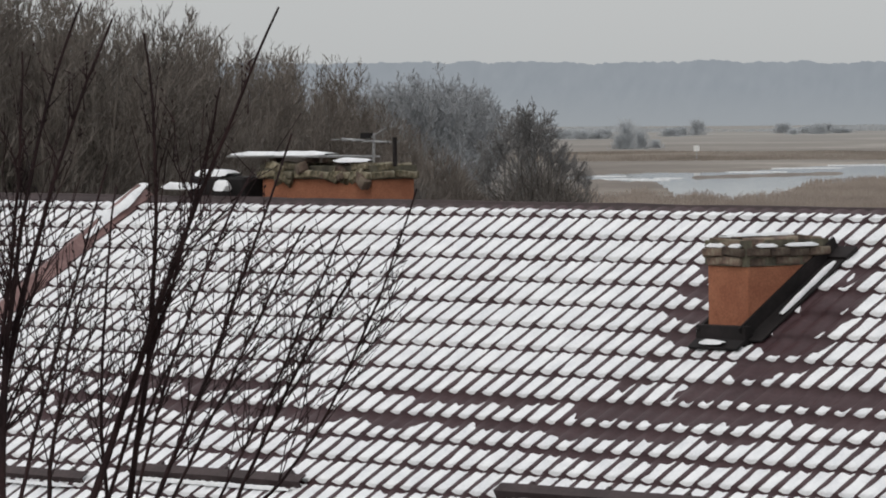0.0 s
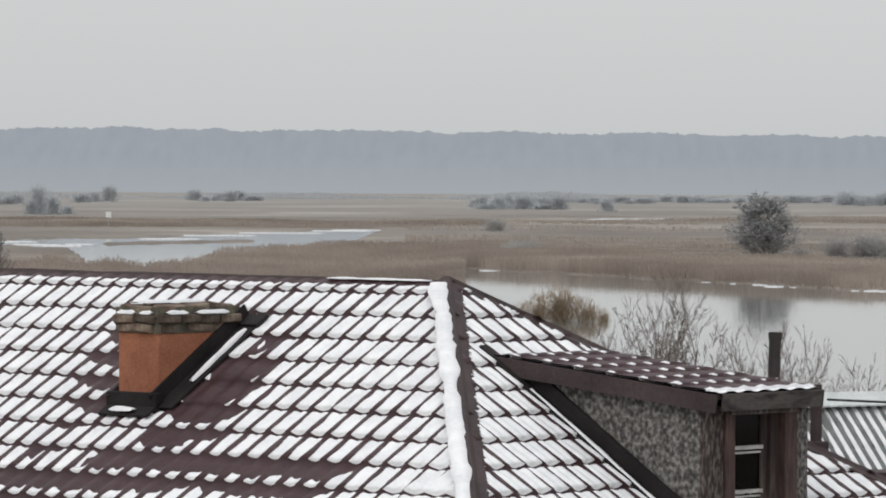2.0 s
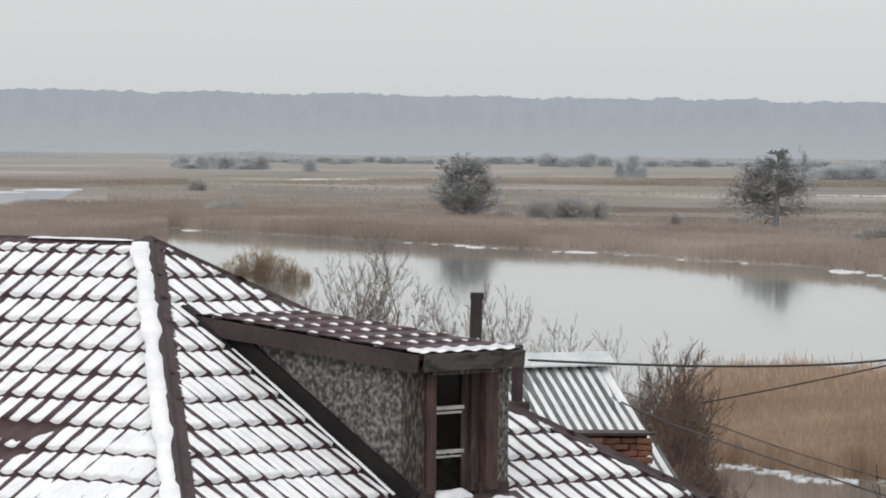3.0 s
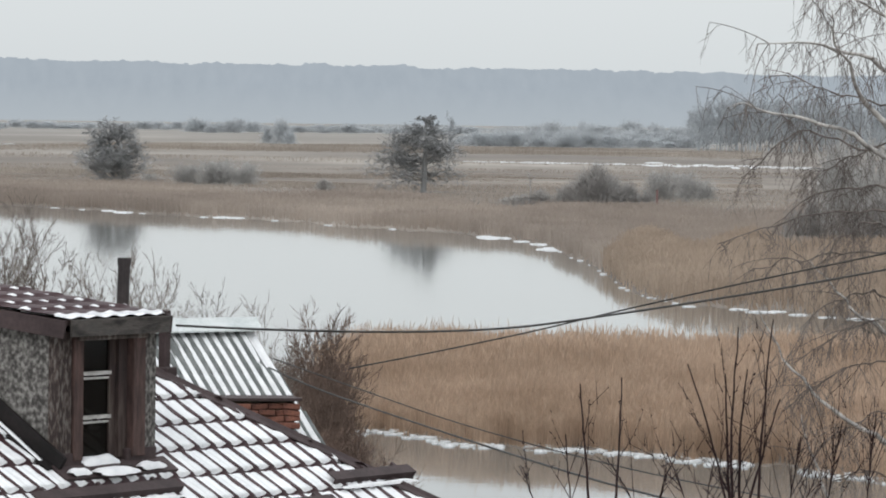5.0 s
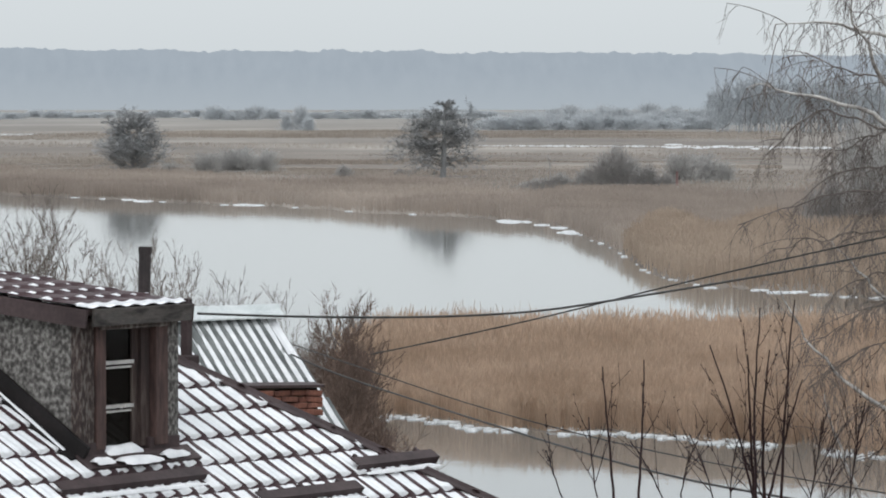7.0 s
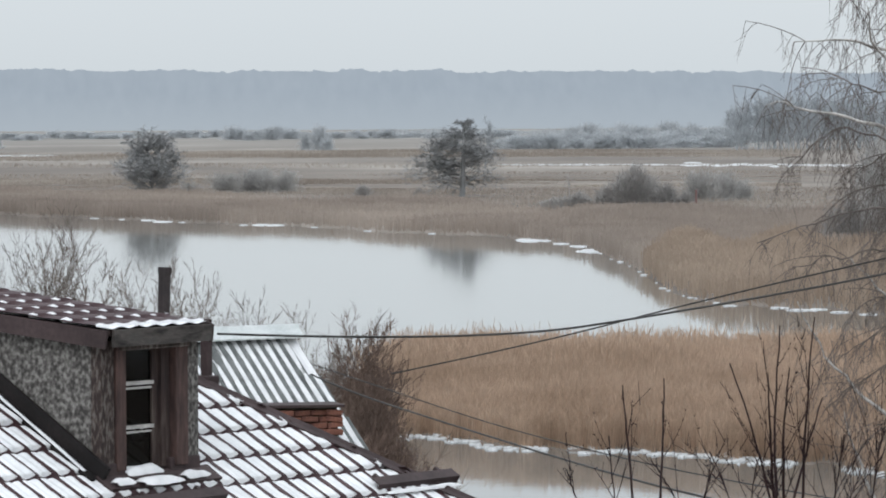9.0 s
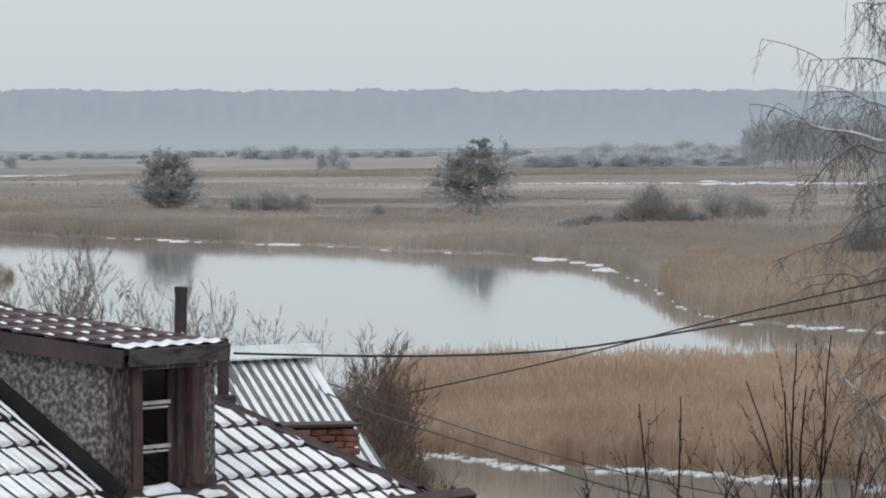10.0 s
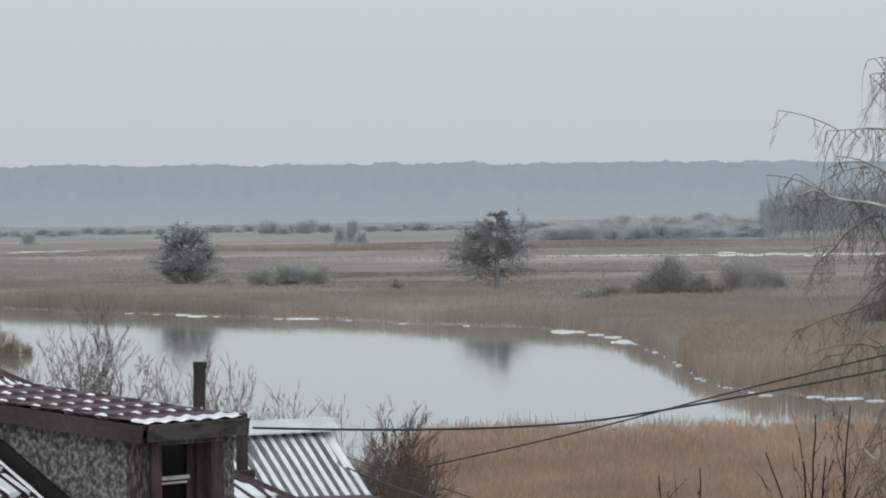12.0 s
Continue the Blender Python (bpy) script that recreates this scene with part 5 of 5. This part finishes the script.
SWAVE = 0.150


def shed_grid(a0, a1, s0, s1, relief, per=8, rows=24):
    na = int((a1 - a0) / SWAVE * per)
    v, q = [], []
    for j in range(rows + 1):
        s = s0 + (s1 - s0) * j / rows
        for i in range(na + 1):
            a = a0 + (a1 - a0) * i / na
            h = relief(a, s)
            v.append((a, -s * SC - h * SS, -s * SS + h * SC))
    for j in range(rows):
        for i in range(na):
            q.append((j * (na + 1) + i, (j + 1) * (na + 1) + i, (j + 1) * (na + 1) + i + 1, j * (na + 1) + i + 1))
    return v, q


def corrug(a, s):
    return 0.026 * math.cos(2 * math.pi * a / SWAVE)


for k, (s0, s1, a1) in enumerate(((0.0, 0.85, -0.18), (0.78, 1.68, -0.02), (1.60, 2.55, 0.04))):
    array_mesh("corrugated_sheet", *shed_grid(-5.0, a1, s0, s1, lambda a, s, k=k: corrug(a, s) + 0.010 * (2 - k) + 0.012 * noise.noise((a, s, k)), 8, 6), M_SLATE, shed).data.shade_smooth()


def shed_snow(a, s):
    return corrug(a, s) + 0.020 + min(0.012, 0.008 - 0.060 * max(0.0, math.cos(2 * math.pi * a / SWAVE - 0.5) + 0.62) + 0.012 * noise.noise((a * 2, s * 2.5, 7)) + 0.012 * noise.noise((a * 7, s * 3, 3)))


ss_ = array_mesh("roof_snow", *shed_grid(-5.0, 0.02, 0.03, 2.52, shed_snow, 10, 40), M_SNOW)
ss_.matrix_basis = SHED
ss_.data.shade_smooth()
tagged(ss_, "thin snow in the furrows of the corrugated sheets", "snow", kind="stuff")
strip((-5.0, 0, 0.03), (0.03, 0, 0.05), 0.19, 0.06, 0.02, M_ZINC, shed, "ridge_cap", "pale folded sheet ridge cap", 10, arch=0.6)
part("wall", box((-4.8, -1.75, -6.5), (-0.1, 1.75, -1.62)), M_PLASTER, shed)
bk = bmesh.new()
bks = [bk.verts.new(p) for p in ((-5, 0, 0), (0, 0, 0), (0, 2.55 * SC, -2.55 * SS), (-5, 2.55 * SC, -2.55 * SS), (-5, 0, -0.04), (0, 0, -0.04), (0, 2.55 * SC, -2.55 * SS - 0.04), (-5, 2.55 * SC, -2.55 * SS - 0.04))]
for f in ((0, 1, 2, 3), (7, 6, 5, 4), (0, 4, 5, 1), (1, 5, 6, 2), (2, 6, 7, 3), (3, 7, 4, 0)):
    bk.faces.new([bks[i] for i in f])
part("back_sheet", bk, M_SLATE, shed)
gb = bmesh.new()
gbs = [gb.verts.new(p) for p in ((-0.14, 0, -0.06), (-0.14, -1.9, -1.62), (-0.14, 1.9, -1.62), (-0.24, 0, -0.06), (-0.24, -1.9, -1.62), (-0.24, 1.9, -1.62))]
for f in ((0, 1, 2), (5, 4, 3), (0, 3, 4, 1), (1, 4, 5, 2), (2, 5, 3, 0)):
    gb.faces.new([gbs[i] for i in f])
part("gable_wall", gb, M_OLDWOOD, shed)

# broken brick stack in front of it
RB = bpy.data.meshes.new("red_brick")
_b = box((-0.12, -0.058, -0.034), (0.12, 0.058, 0.034), None, 0.007)
_b.to_mesh(RB)
_b.free()
RB.materials.append(M_REDBRICK)
STACK = Matrix.Translation((2.06, 59.55, 12.33)) @ Matrix.Rotation(radians(8), 4, "Z")
stack = thing("brick_stack", "crumbling red brick stack under a flat sheet", "brick stack", STACK)
core = part("core", box((-0.50, -0.2, -4.0), (0.47, 0.4, -0.02)), M_MORTAR, stack)
rg = random.Random(6)
for r in range(9):
    for i in range(5):
        if r > 2 and i == 4 and rg.random() < 0.6:
            continue
        b = new("brick", RB)
        b.parent = core
        x = -0.42 + 0.215 * i + (0.10 if r % 2 else 0)
        b.matrix_basis = pose(min(x, 0.42), -0.21 + rg.uniform(-0.05, 0.03), -0.085 - 0.078 * r, rg.uniform(-7, 7), rg.uniform(-8, 8), rg.uniform(-16, 16)) @ Matrix.Diagonal((0.85, 1, 1, 1))
part("flat_sheet", wobble(box((-0.62, -0.32, -0.02), (0.54, 0.42, 0.012)), 0.012, 3), M_TRIM, stack)

# ---- cables ----
def cable(points, r, label):
    cu = bpy.data.curves.new("cable", "CURVE")
    cu.dimensions, cu.bevel_depth, cu.bevel_resolution = "3D", r, 1
    sp = cu.splines.new("NURBS")
    sp.points.add(len(points) - 1)
    for p, c in zip(sp.points, points):
        p.co = (*c, 1)
    sp.use_endpoint_u, sp.order_u = True, 3
    cu.materials.append(M_WIRE)
    return tagged(new("overhead_cable", cu), label, "cable", "overhead cables")


cable(((0.70, 38.6, 14.20), (3.03, 41.89, 13.95), (5.34, 45.69, 14.06), (8.17, 49.33, 14.32), (16.0, 60.0, 15.2)), 0.011, "black overhead cable sagging from the dormer across the river view")
cable(((3.0, 55.2, 12.95), (4.4, 52.3, 13.42), (5.80, 49.66, 13.96), (7.47, 45.39, 14.62), (12.0, 36.0, 16.2)), 0.009, "black overhead cable crossing the river view")
cable(((2.3, 61.2, 12.62), (2.64, 59.94, 12.49), (3.75, 51.86, 12.48), (4.51, 39.74, 12.79), (4.95, 33.6, 13.08), (5.4, 27, 13.4)), 0.010, "black overhead cable running down behind the roof")
cable(((2.3, 61.25, 12.75), (3.0, 58.5, 12.62), (4.4, 53.2, 12.35), (6.4, 47.0, 12.18), (9.0, 40.0, 12.2)), 0.007, "thin overhead cable running down behind the roof")

# ---- near saplings and the birch ----
def leader(rg, p0, p1, r0, r1, twigs, tlen, stem, side, bend=0.045, mid=None):
    """A wavering stem from p0 (through mid) to p1 with alternate side twigs."""
    p0, p1 = Vector(p0), Vector(p1)
    pull = mid - (p0 + p1) * 0.5 if mid else Vector((0, 0, 0))
    n = 22
    off = Vector((rg.uniform(-1, 1), rg.uniform(-1, 1), 0)) * bend
    seed = rg.uniform(0, 99)
    pts = []
    for i in range(n + 1):
        t = i / n
        pts.append(p0.lerp(p1, t) + pull * (4 * t * (1 - t)) + off * math.sin(math.pi * t) + noise.noise_vector((t * 7, seed, 0)) * bend * 0.35)
    for i in range(n):
        a, b = r0 + (r1 - r0) * i / n, r0 + (r1 - r0) * (i + 1) / n
        stem.append((tuple(pts[i]), tuple(pts[i + 1]), a, b))
    d0 = (p1 - p0).normalized()
    for k in range(twigs):
        t = rg.uniform(0.12, 0.90)
        p = pts[int(t * n)]
        ang = rg.uniform(0, 6.28)
        d = (d0 * rg.uniform(0.9, 1.5) + Vector((math.cos(ang), math.sin(ang), 0)) * rg.uniform(0.3, 0.9)).normalized()
        ln = tlen * rg.uniform(0.3, 1.0) * (1.25 - t) * min(1.0, 2.2 * (1.08 - t))
        rr = max(0.0036, r0 * (1 - t) * 0.4)
        for j in range(5):
            d = (d + Vector((rg.gauss(0, 0.09), rg.gauss(0, 0.09), 0.07))).normalized()
            q = p + d * ln / 5
            side.append((tuple(p), tuple(q), rr * (1 - j / 6), rr * (1 - (j + 1) / 6)))
            if rg.random() < 0.45 and ln > 0.35:
                e = (d + Vector((rg.gauss(0, 0.5), rg.gauss(0, 0.5), 0.1))).normalized()
                q2 = q + e * ln * rg.uniform(0.15, 0.4)
                side.append((tuple(q), tuple(q2), 0.0030, 0.0018))
            if rg.random() < 0.8:
                b = q + Vector((rg.gauss(0, 0.01), rg.gauss(0, 0.01), 0.012))
                side.append((tuple(q), tuple(b), 0.005, 0.002))
            p = q


def el_point(az, el, rng):
    return polar(az, rng, EYE_Z + rng * math.tan(radians(el)))


def near_sapling(name, label, rows, rng, r, seed, group, base_z=8.0, twigs=26, tlen=1.4):
    """Stems given by their heading and height angle at the foot of the view and at the tip."""
    rg = random.Random(seed)
    stem, side = [], []
    for az0, el0, *bend, az1, el1, k in rows:
        a, b = el_point(az0, el0, rng + rg.uniform(-0.2, 0.2)), el_point(az1, el1, rng + rg.uniform(-0.3, 0.3))
        root = el_point((az0 + rows[0][0]) / 2, el0, rng)
        root.z = base_z - 0.1
        stem.append((tuple(root), tuple(a), r * k * 1.8, r * k))
        leader(rg, a, b, r * k, 0.0042, int(twigs * k), tlen, stem, side, 0.025, el_point(*bend, rng) if bend else None)
    foot = Vector(stem[0][0])
    sh = [[(tuple(Vector(p) - foot), tuple(Vector(q) - foot), x, y) for p, q, x, y in lst] for lst in (stem, side)]
    ob = thing(name, label, "sapling", Matrix.Translation(foot), group)
    array_mesh("stem", *segments_mesh(sh[0], 6), M_TWIG, ob)
    tagged(array_mesh("twig_spray", *segments_mesh(sh[1], 3), M_TWIG, ob), kind="stuff")
    return ob


near_sapling("sapling", "dark bare sapling with thin budding twigs before the roof", ((-15.83, -4.71, -15.61, -1.59, -14.85, 1.28, 1.0), (-16.03, -4.71, -15.44, -1.68, -14.49, 1.08, 1.1), (-16.26, -4.7, -15.74, -2.05, -15.56, 0.71, 0.8), (-15.66, -4.71, -15.21, -2.73, -14.56, -0.64, 0.6)), 19.0, 0.0150, 3, "near saplings", twigs=28, tlen=0.9)
near_sapling("sapling", "dark bare sapling with thin budding twigs before the roof", ((-14.05, -4.72, -13.33, -2.85, -12.36, -0.29, 0.9), (-14.26, -4.72, -13.63, -2.47, -12.81, -0.72, 0.6), (-13.85, -4.72, -13.03, -3.01, -12.21, -1.4, 0.55)), 20.5, 0.0135, 11, "near saplings", twigs=28, tlen=0.9)
near_sapling("sapling", "dark bare sapling with thin budding twigs before the roof", ((-13.08, -4.73, -12.4, -3.23, -11.44, -1.67, 0.8), (-12.83, -4.73, -11.82, -3.42, -10.88, -0.97, 0.75), (-13.31, -4.73, -12.7, -3.42, -11.74, -1.4, 0.6)), 21.0, 0.0115, 15, "near saplings", twigs=28, tlen=0.9)
near_sapling("sapling", "dark bare sapling with thin budding twigs before the roof", ((-14.79, -4.71, -13.71, -1.66, -12.51, 1.2, 1.1), (-14.36, -4.72, -13.99, -1.86, -14.1, 0.9, 0.95), (-15.3, -4.71, -15.15, -3.33, -14.67, -1.38, 0.7), (-14.59, -4.72, -14.65, -3.0, -14.46, -0.91, 0.6), (-14.62, -4.72, -13.76, -1.79, -13.2, 0.26, 0.6)), 19.5, 0.0150, 7, "near saplings", twigs=28, tlen=0.9)
near_sapling("sapling", "dark bare shoots with few twigs beside the cables", ((6.0, -4.85, 5.86, -3.30, 0.8), (6.30, -4.85, 6.36, -3.22, 0.8)), 30.0, 0.012, 19, "near saplings", twigs=4, tlen=0.6)
near_sapling("sapling", "dark bare many-stemmed sapling beside the cables", ((7.66, -4.85, 7.14, -3.05, 0.7), (7.68, -4.85, 7.60, -3.15, 0.9), (7.8, -4.85, 7.85, -3.1, 0.9), (7.85, -4.85, 8.25, -3.45, 0.8), (7.7, -4.85, 7.75, -2.6, 0.8), (8.0, -4.85, 8.15, -2.5, 0.8)), 30.0, 0.013, 23, "near saplings", twigs=5, tlen=0.8)
near_sapling("sapling", "low tangle of dark bare shoots beside the cables", ((6.6, -4.9, 6.2, -4.2, 0.5), (6.8, -4.9, 7.0, -4.2, 0.5), (5.4, -4.9, 5.2, -4.3, 0.5), (5.8, -4.9, 5.7, -3.9, 0.5), (7.2, -4.9, 6.9, -4.1, 0.5), (7.4, -4.9, 7.5, -4.1, 0.5)), 31.0, 0.010, 29, "near saplings", twigs=10, tlen=0.8)

near_sapling("sapling", "low dark tangle of bare shoots under the birch", ((8.3, -5.1, 8.5, -3.9, 0.7), (8.8, -5.1, 9.0, -3.7, 0.7), (9.3, -5.1, 9.4, -3.6, 0.7), (8.45, -5.1, 8.7, -4.3, 0.6), (7.9, -5.1, 7.6, -4.3, 0.6)), 33.0, 0.009, 37, "near saplings", twigs=22, tlen=1.0)


def birch():
    """A weeping birch: white limbs arching out of the crown, with hanging twigs."""
    rg = random.Random(33)
    D = 58.0
    base = polar(10.15, D, 7.9)
    trunk, limbs, twigs = [], [], []
    p = base.copy()
    for i in range(14):
        q = p + Vector((rg.gauss(0.02, 0.10), rg.gauss(0, 0.05), 0.92))
        trunk.append((tuple(p), tuple(q), 0.17 - 0.010 * i, 0.16 - 0.010 * i))
        p = q

    def hang(p, ln, r):
        d = Vector((rg.gauss(0, 0.35), rg.gauss(0, 0.35), -0.2)).normalized()
        n = 7
        for j in range(n):
            d = (d + Vector((rg.gauss(-0.02, 0.10), rg.gauss(0, 0.10), -0.26))).normalized()
            q = p + d * ln / n
            twigs.append((tuple(p), tuple(q), r * (1 - j / 9), r * (1 - (j + 1) / 9)))
            if rg.random() < 0.6:
                e = (d + Vector((rg.gauss(0, 0.6), rg.gauss(0, 0.6), -0.2))).normalized()
                twigs.append((tuple(q), tuple(q + e * rg.uniform(0.06, 0.20)), r * 0.7, r * 0.4))
            p = q

    def limb(a, m, b, r0, r1, nh, hl, white=True, side=6):
        """A limb bending from a through m to b, with short side branches and hanging twigs."""
        n = 14
        seed = rg.uniform(0, 99)
        ctrl = m * 2 - (a + b) * 0.5
        pts = []
        for i in range(n + 1):
            t = i / n
            pts.append(a * (1 - t) ** 2 + ctrl * (2 * t * (1 - t)) + b * t * t + noise.noise_vector((i * 0.45, seed, 0)) * 0.09)
        segs = []
        if white:
            limbs.append(segs)
        for i in range(n):
            (segs if white else twigs).append((tuple(pts[i]), tuple(pts[i + 1]), r0 + (r1 - r0) * i / n, r0 + (r1 - r0) * (i + 1) / n))
        for _ in range(side):
            i = rg.randrange(3, n)
            d = ((pts[i + 1] - pts[i]).normalized() + Vector((rg.gauss(0, 0.7), rg.gauss(0, 0.7), rg.gauss(0.05, 0.5)))).normalized()
            p, ln = pts[i], rg.uniform(0.3, 0.9)
            for j in range(5):
                d = (d + Vector((rg.gauss(0, 0.1), rg.gauss(0, 0.1), -0.10))).normalized()
                q = p + d * ln / 5
                twigs.append((tuple(p), tuple(q), 0.0065 - 0.0005 * j, 0.006 - 0.0005 * j))
                if rg.random() < 0.75:
                    hang(q, hl * rg.uniform(0.35, 0.9), 0.0042)
                p = q
        for _ in range(nh):
            t = rg.uniform(0.15, 1.0)
            i = min(n - 1, int(t * n))
            q = pts[i].lerp(pts[i + 1], rg.random())
            hang(q, hl * rg.uniform(0.4, 1.0), 0.0046)

    def at(az, el, dd=0.0):
        return el_point(az, el, D + dd)

    # limbs from high to low: start, bend, tip, thickness, hanging twigs and their length
    for a0, e0, am, em, a1, e1, r, nh, hl, white in (
            (9.75, 0.30, 8.85, 0.72, 7.95, 0.80, 0.034, 34, 0.75, True),
            (9.70, -0.45, 9.10, 0.30, 8.75, 1.15, 0.045, 20, 0.7, True),
            (9.80, -0.75, 8.55, -0.10, 7.55, 0.02, 0.038, 44, 0.8, True),
            (9.30, -0.50, 8.45, -0.28, 7.90, -0.75, 0.022, 26, 0.7, False),
            (9.90, 0.55, 9.40, 1.15, 8.60, 1.50, 0.035, 26, 0.8, True),
            (9.80, 0.90, 9.20, 1.45, 8.40, 1.60, 0.030, 28, 0.8, True),
            (9.70, 0.10, 9.00, 0.15, 8.30, 0.45, 0.022, 26, 0.7, False),
            (9.80, -0.20, 9.10, -0.55, 8.55, -0.80, 0.024, 30, 0.9, False),
            (9.70, -1.00, 8.90, -0.95, 8.10, -1.35, 0.024, 34, 0.85, False),
            (9.60, -1.20, 8.60, -1.25, 7.50, -1.65, 0.022, 36, 0.6, False),
            (9.50, -1.70, 8.60, -1.75, 7.90, -1.95, 0.020, 26, 0.6, False),
            (9.60, -1.50, 9.20, -1.35, 8.70, -1.70, 0.020, 30, 0.9, False),
            (9.60, -2.20, 9.05, -2.20, 8.50, -2.60, 0.020, 26, 0.9, False),
            (9.70, -4.05, 8.65, -3.35, 7.95, -2.35, 0.034, 18, 0.8, True),
            (9.40, -5.60, 8.80, -4.55, 8.50, -3.60, 0.034, 14, 0.8, True),
            (9.70, -2.75, 9.10, -2.35, 8.60, -1.75, 0.030, 22, 0.9, True),
            (9.60, -3.00, 9.00, -3.10, 8.30, -3.60, 0.018, 30, 0.9, False),
            (9.60, -3.60, 9.10, -3.70, 8.50, -4.30, 0.018, 30, 0.9, False),
            (9.60, -4.40, 9.10, -4.30, 8.70, -4.80, 0.016, 26, 0.8, False),
            (9.50, -2.50, 9.10, -2.60, 8.40, -3.00, 0.016, 28, 0.8, False)):
        dd = rg.uniform(-1.2, 1.2)
        limb(at(a0, e0), at(am, em, dd * 0.5), at(a1, e1, dd), r * (1 if white else 0.7), 0.006, nh, hl, white)
    foot = base
    sh = [[(tuple(Vector(p) - foot), tuple(Vector(q) - foot), x, y) for p, q, x, y in lst] for lst in (trunk, [], twigs)]
    ob = thing("birch_tree", "bare weeping birch with pale limbs and hanging twigs", "tree", Matrix.Translation(foot))
    array_mesh("trunk", *segments_mesh(sh[0], 10), M_BIRCH, ob, )
    for lb in limbs:
        array_mesh("limb", *segments_mesh([(tuple(Vector(p) - foot), tuple(Vector(q) - foot), x, y) for p, q, x, y in lb], 6), M_BIRCH, ob)
    tagged(array_mesh("twig_spray", *segments_mesh(sh[2], 3), M_BIRCH_TWIG, ob), kind="stuff")
    return ob


birch()

marker = thing("river_marker", "small white river marker board on a post", "marker", Matrix.Translation(polar(-7.54, 1380, 0.25)))
part("post", box((-0.07, -0.07, 0), (0.07, 0.07, 3.4)), M_BARK_FAR, marker)
part("board", box((-0.8, -0.12, 2.7), (0.8, -0.075, 4.3)), M_SIGN, marker)

stake = thing("river_marker", "thin stake with a rusty top and white foot in reeds", "marker", Matrix.Translation(polar(6.75, 690, 0.6)))
part("foot", box((-0.18, -0.18, 0), (0.18, 0.18, 1.5), None, 0.03), M_SIGN, stake)
part("top", box((-0.14, -0.14, 1.5), (0.14, 0.14, 3.6), None, 0.03), M_REDCAP, stake)
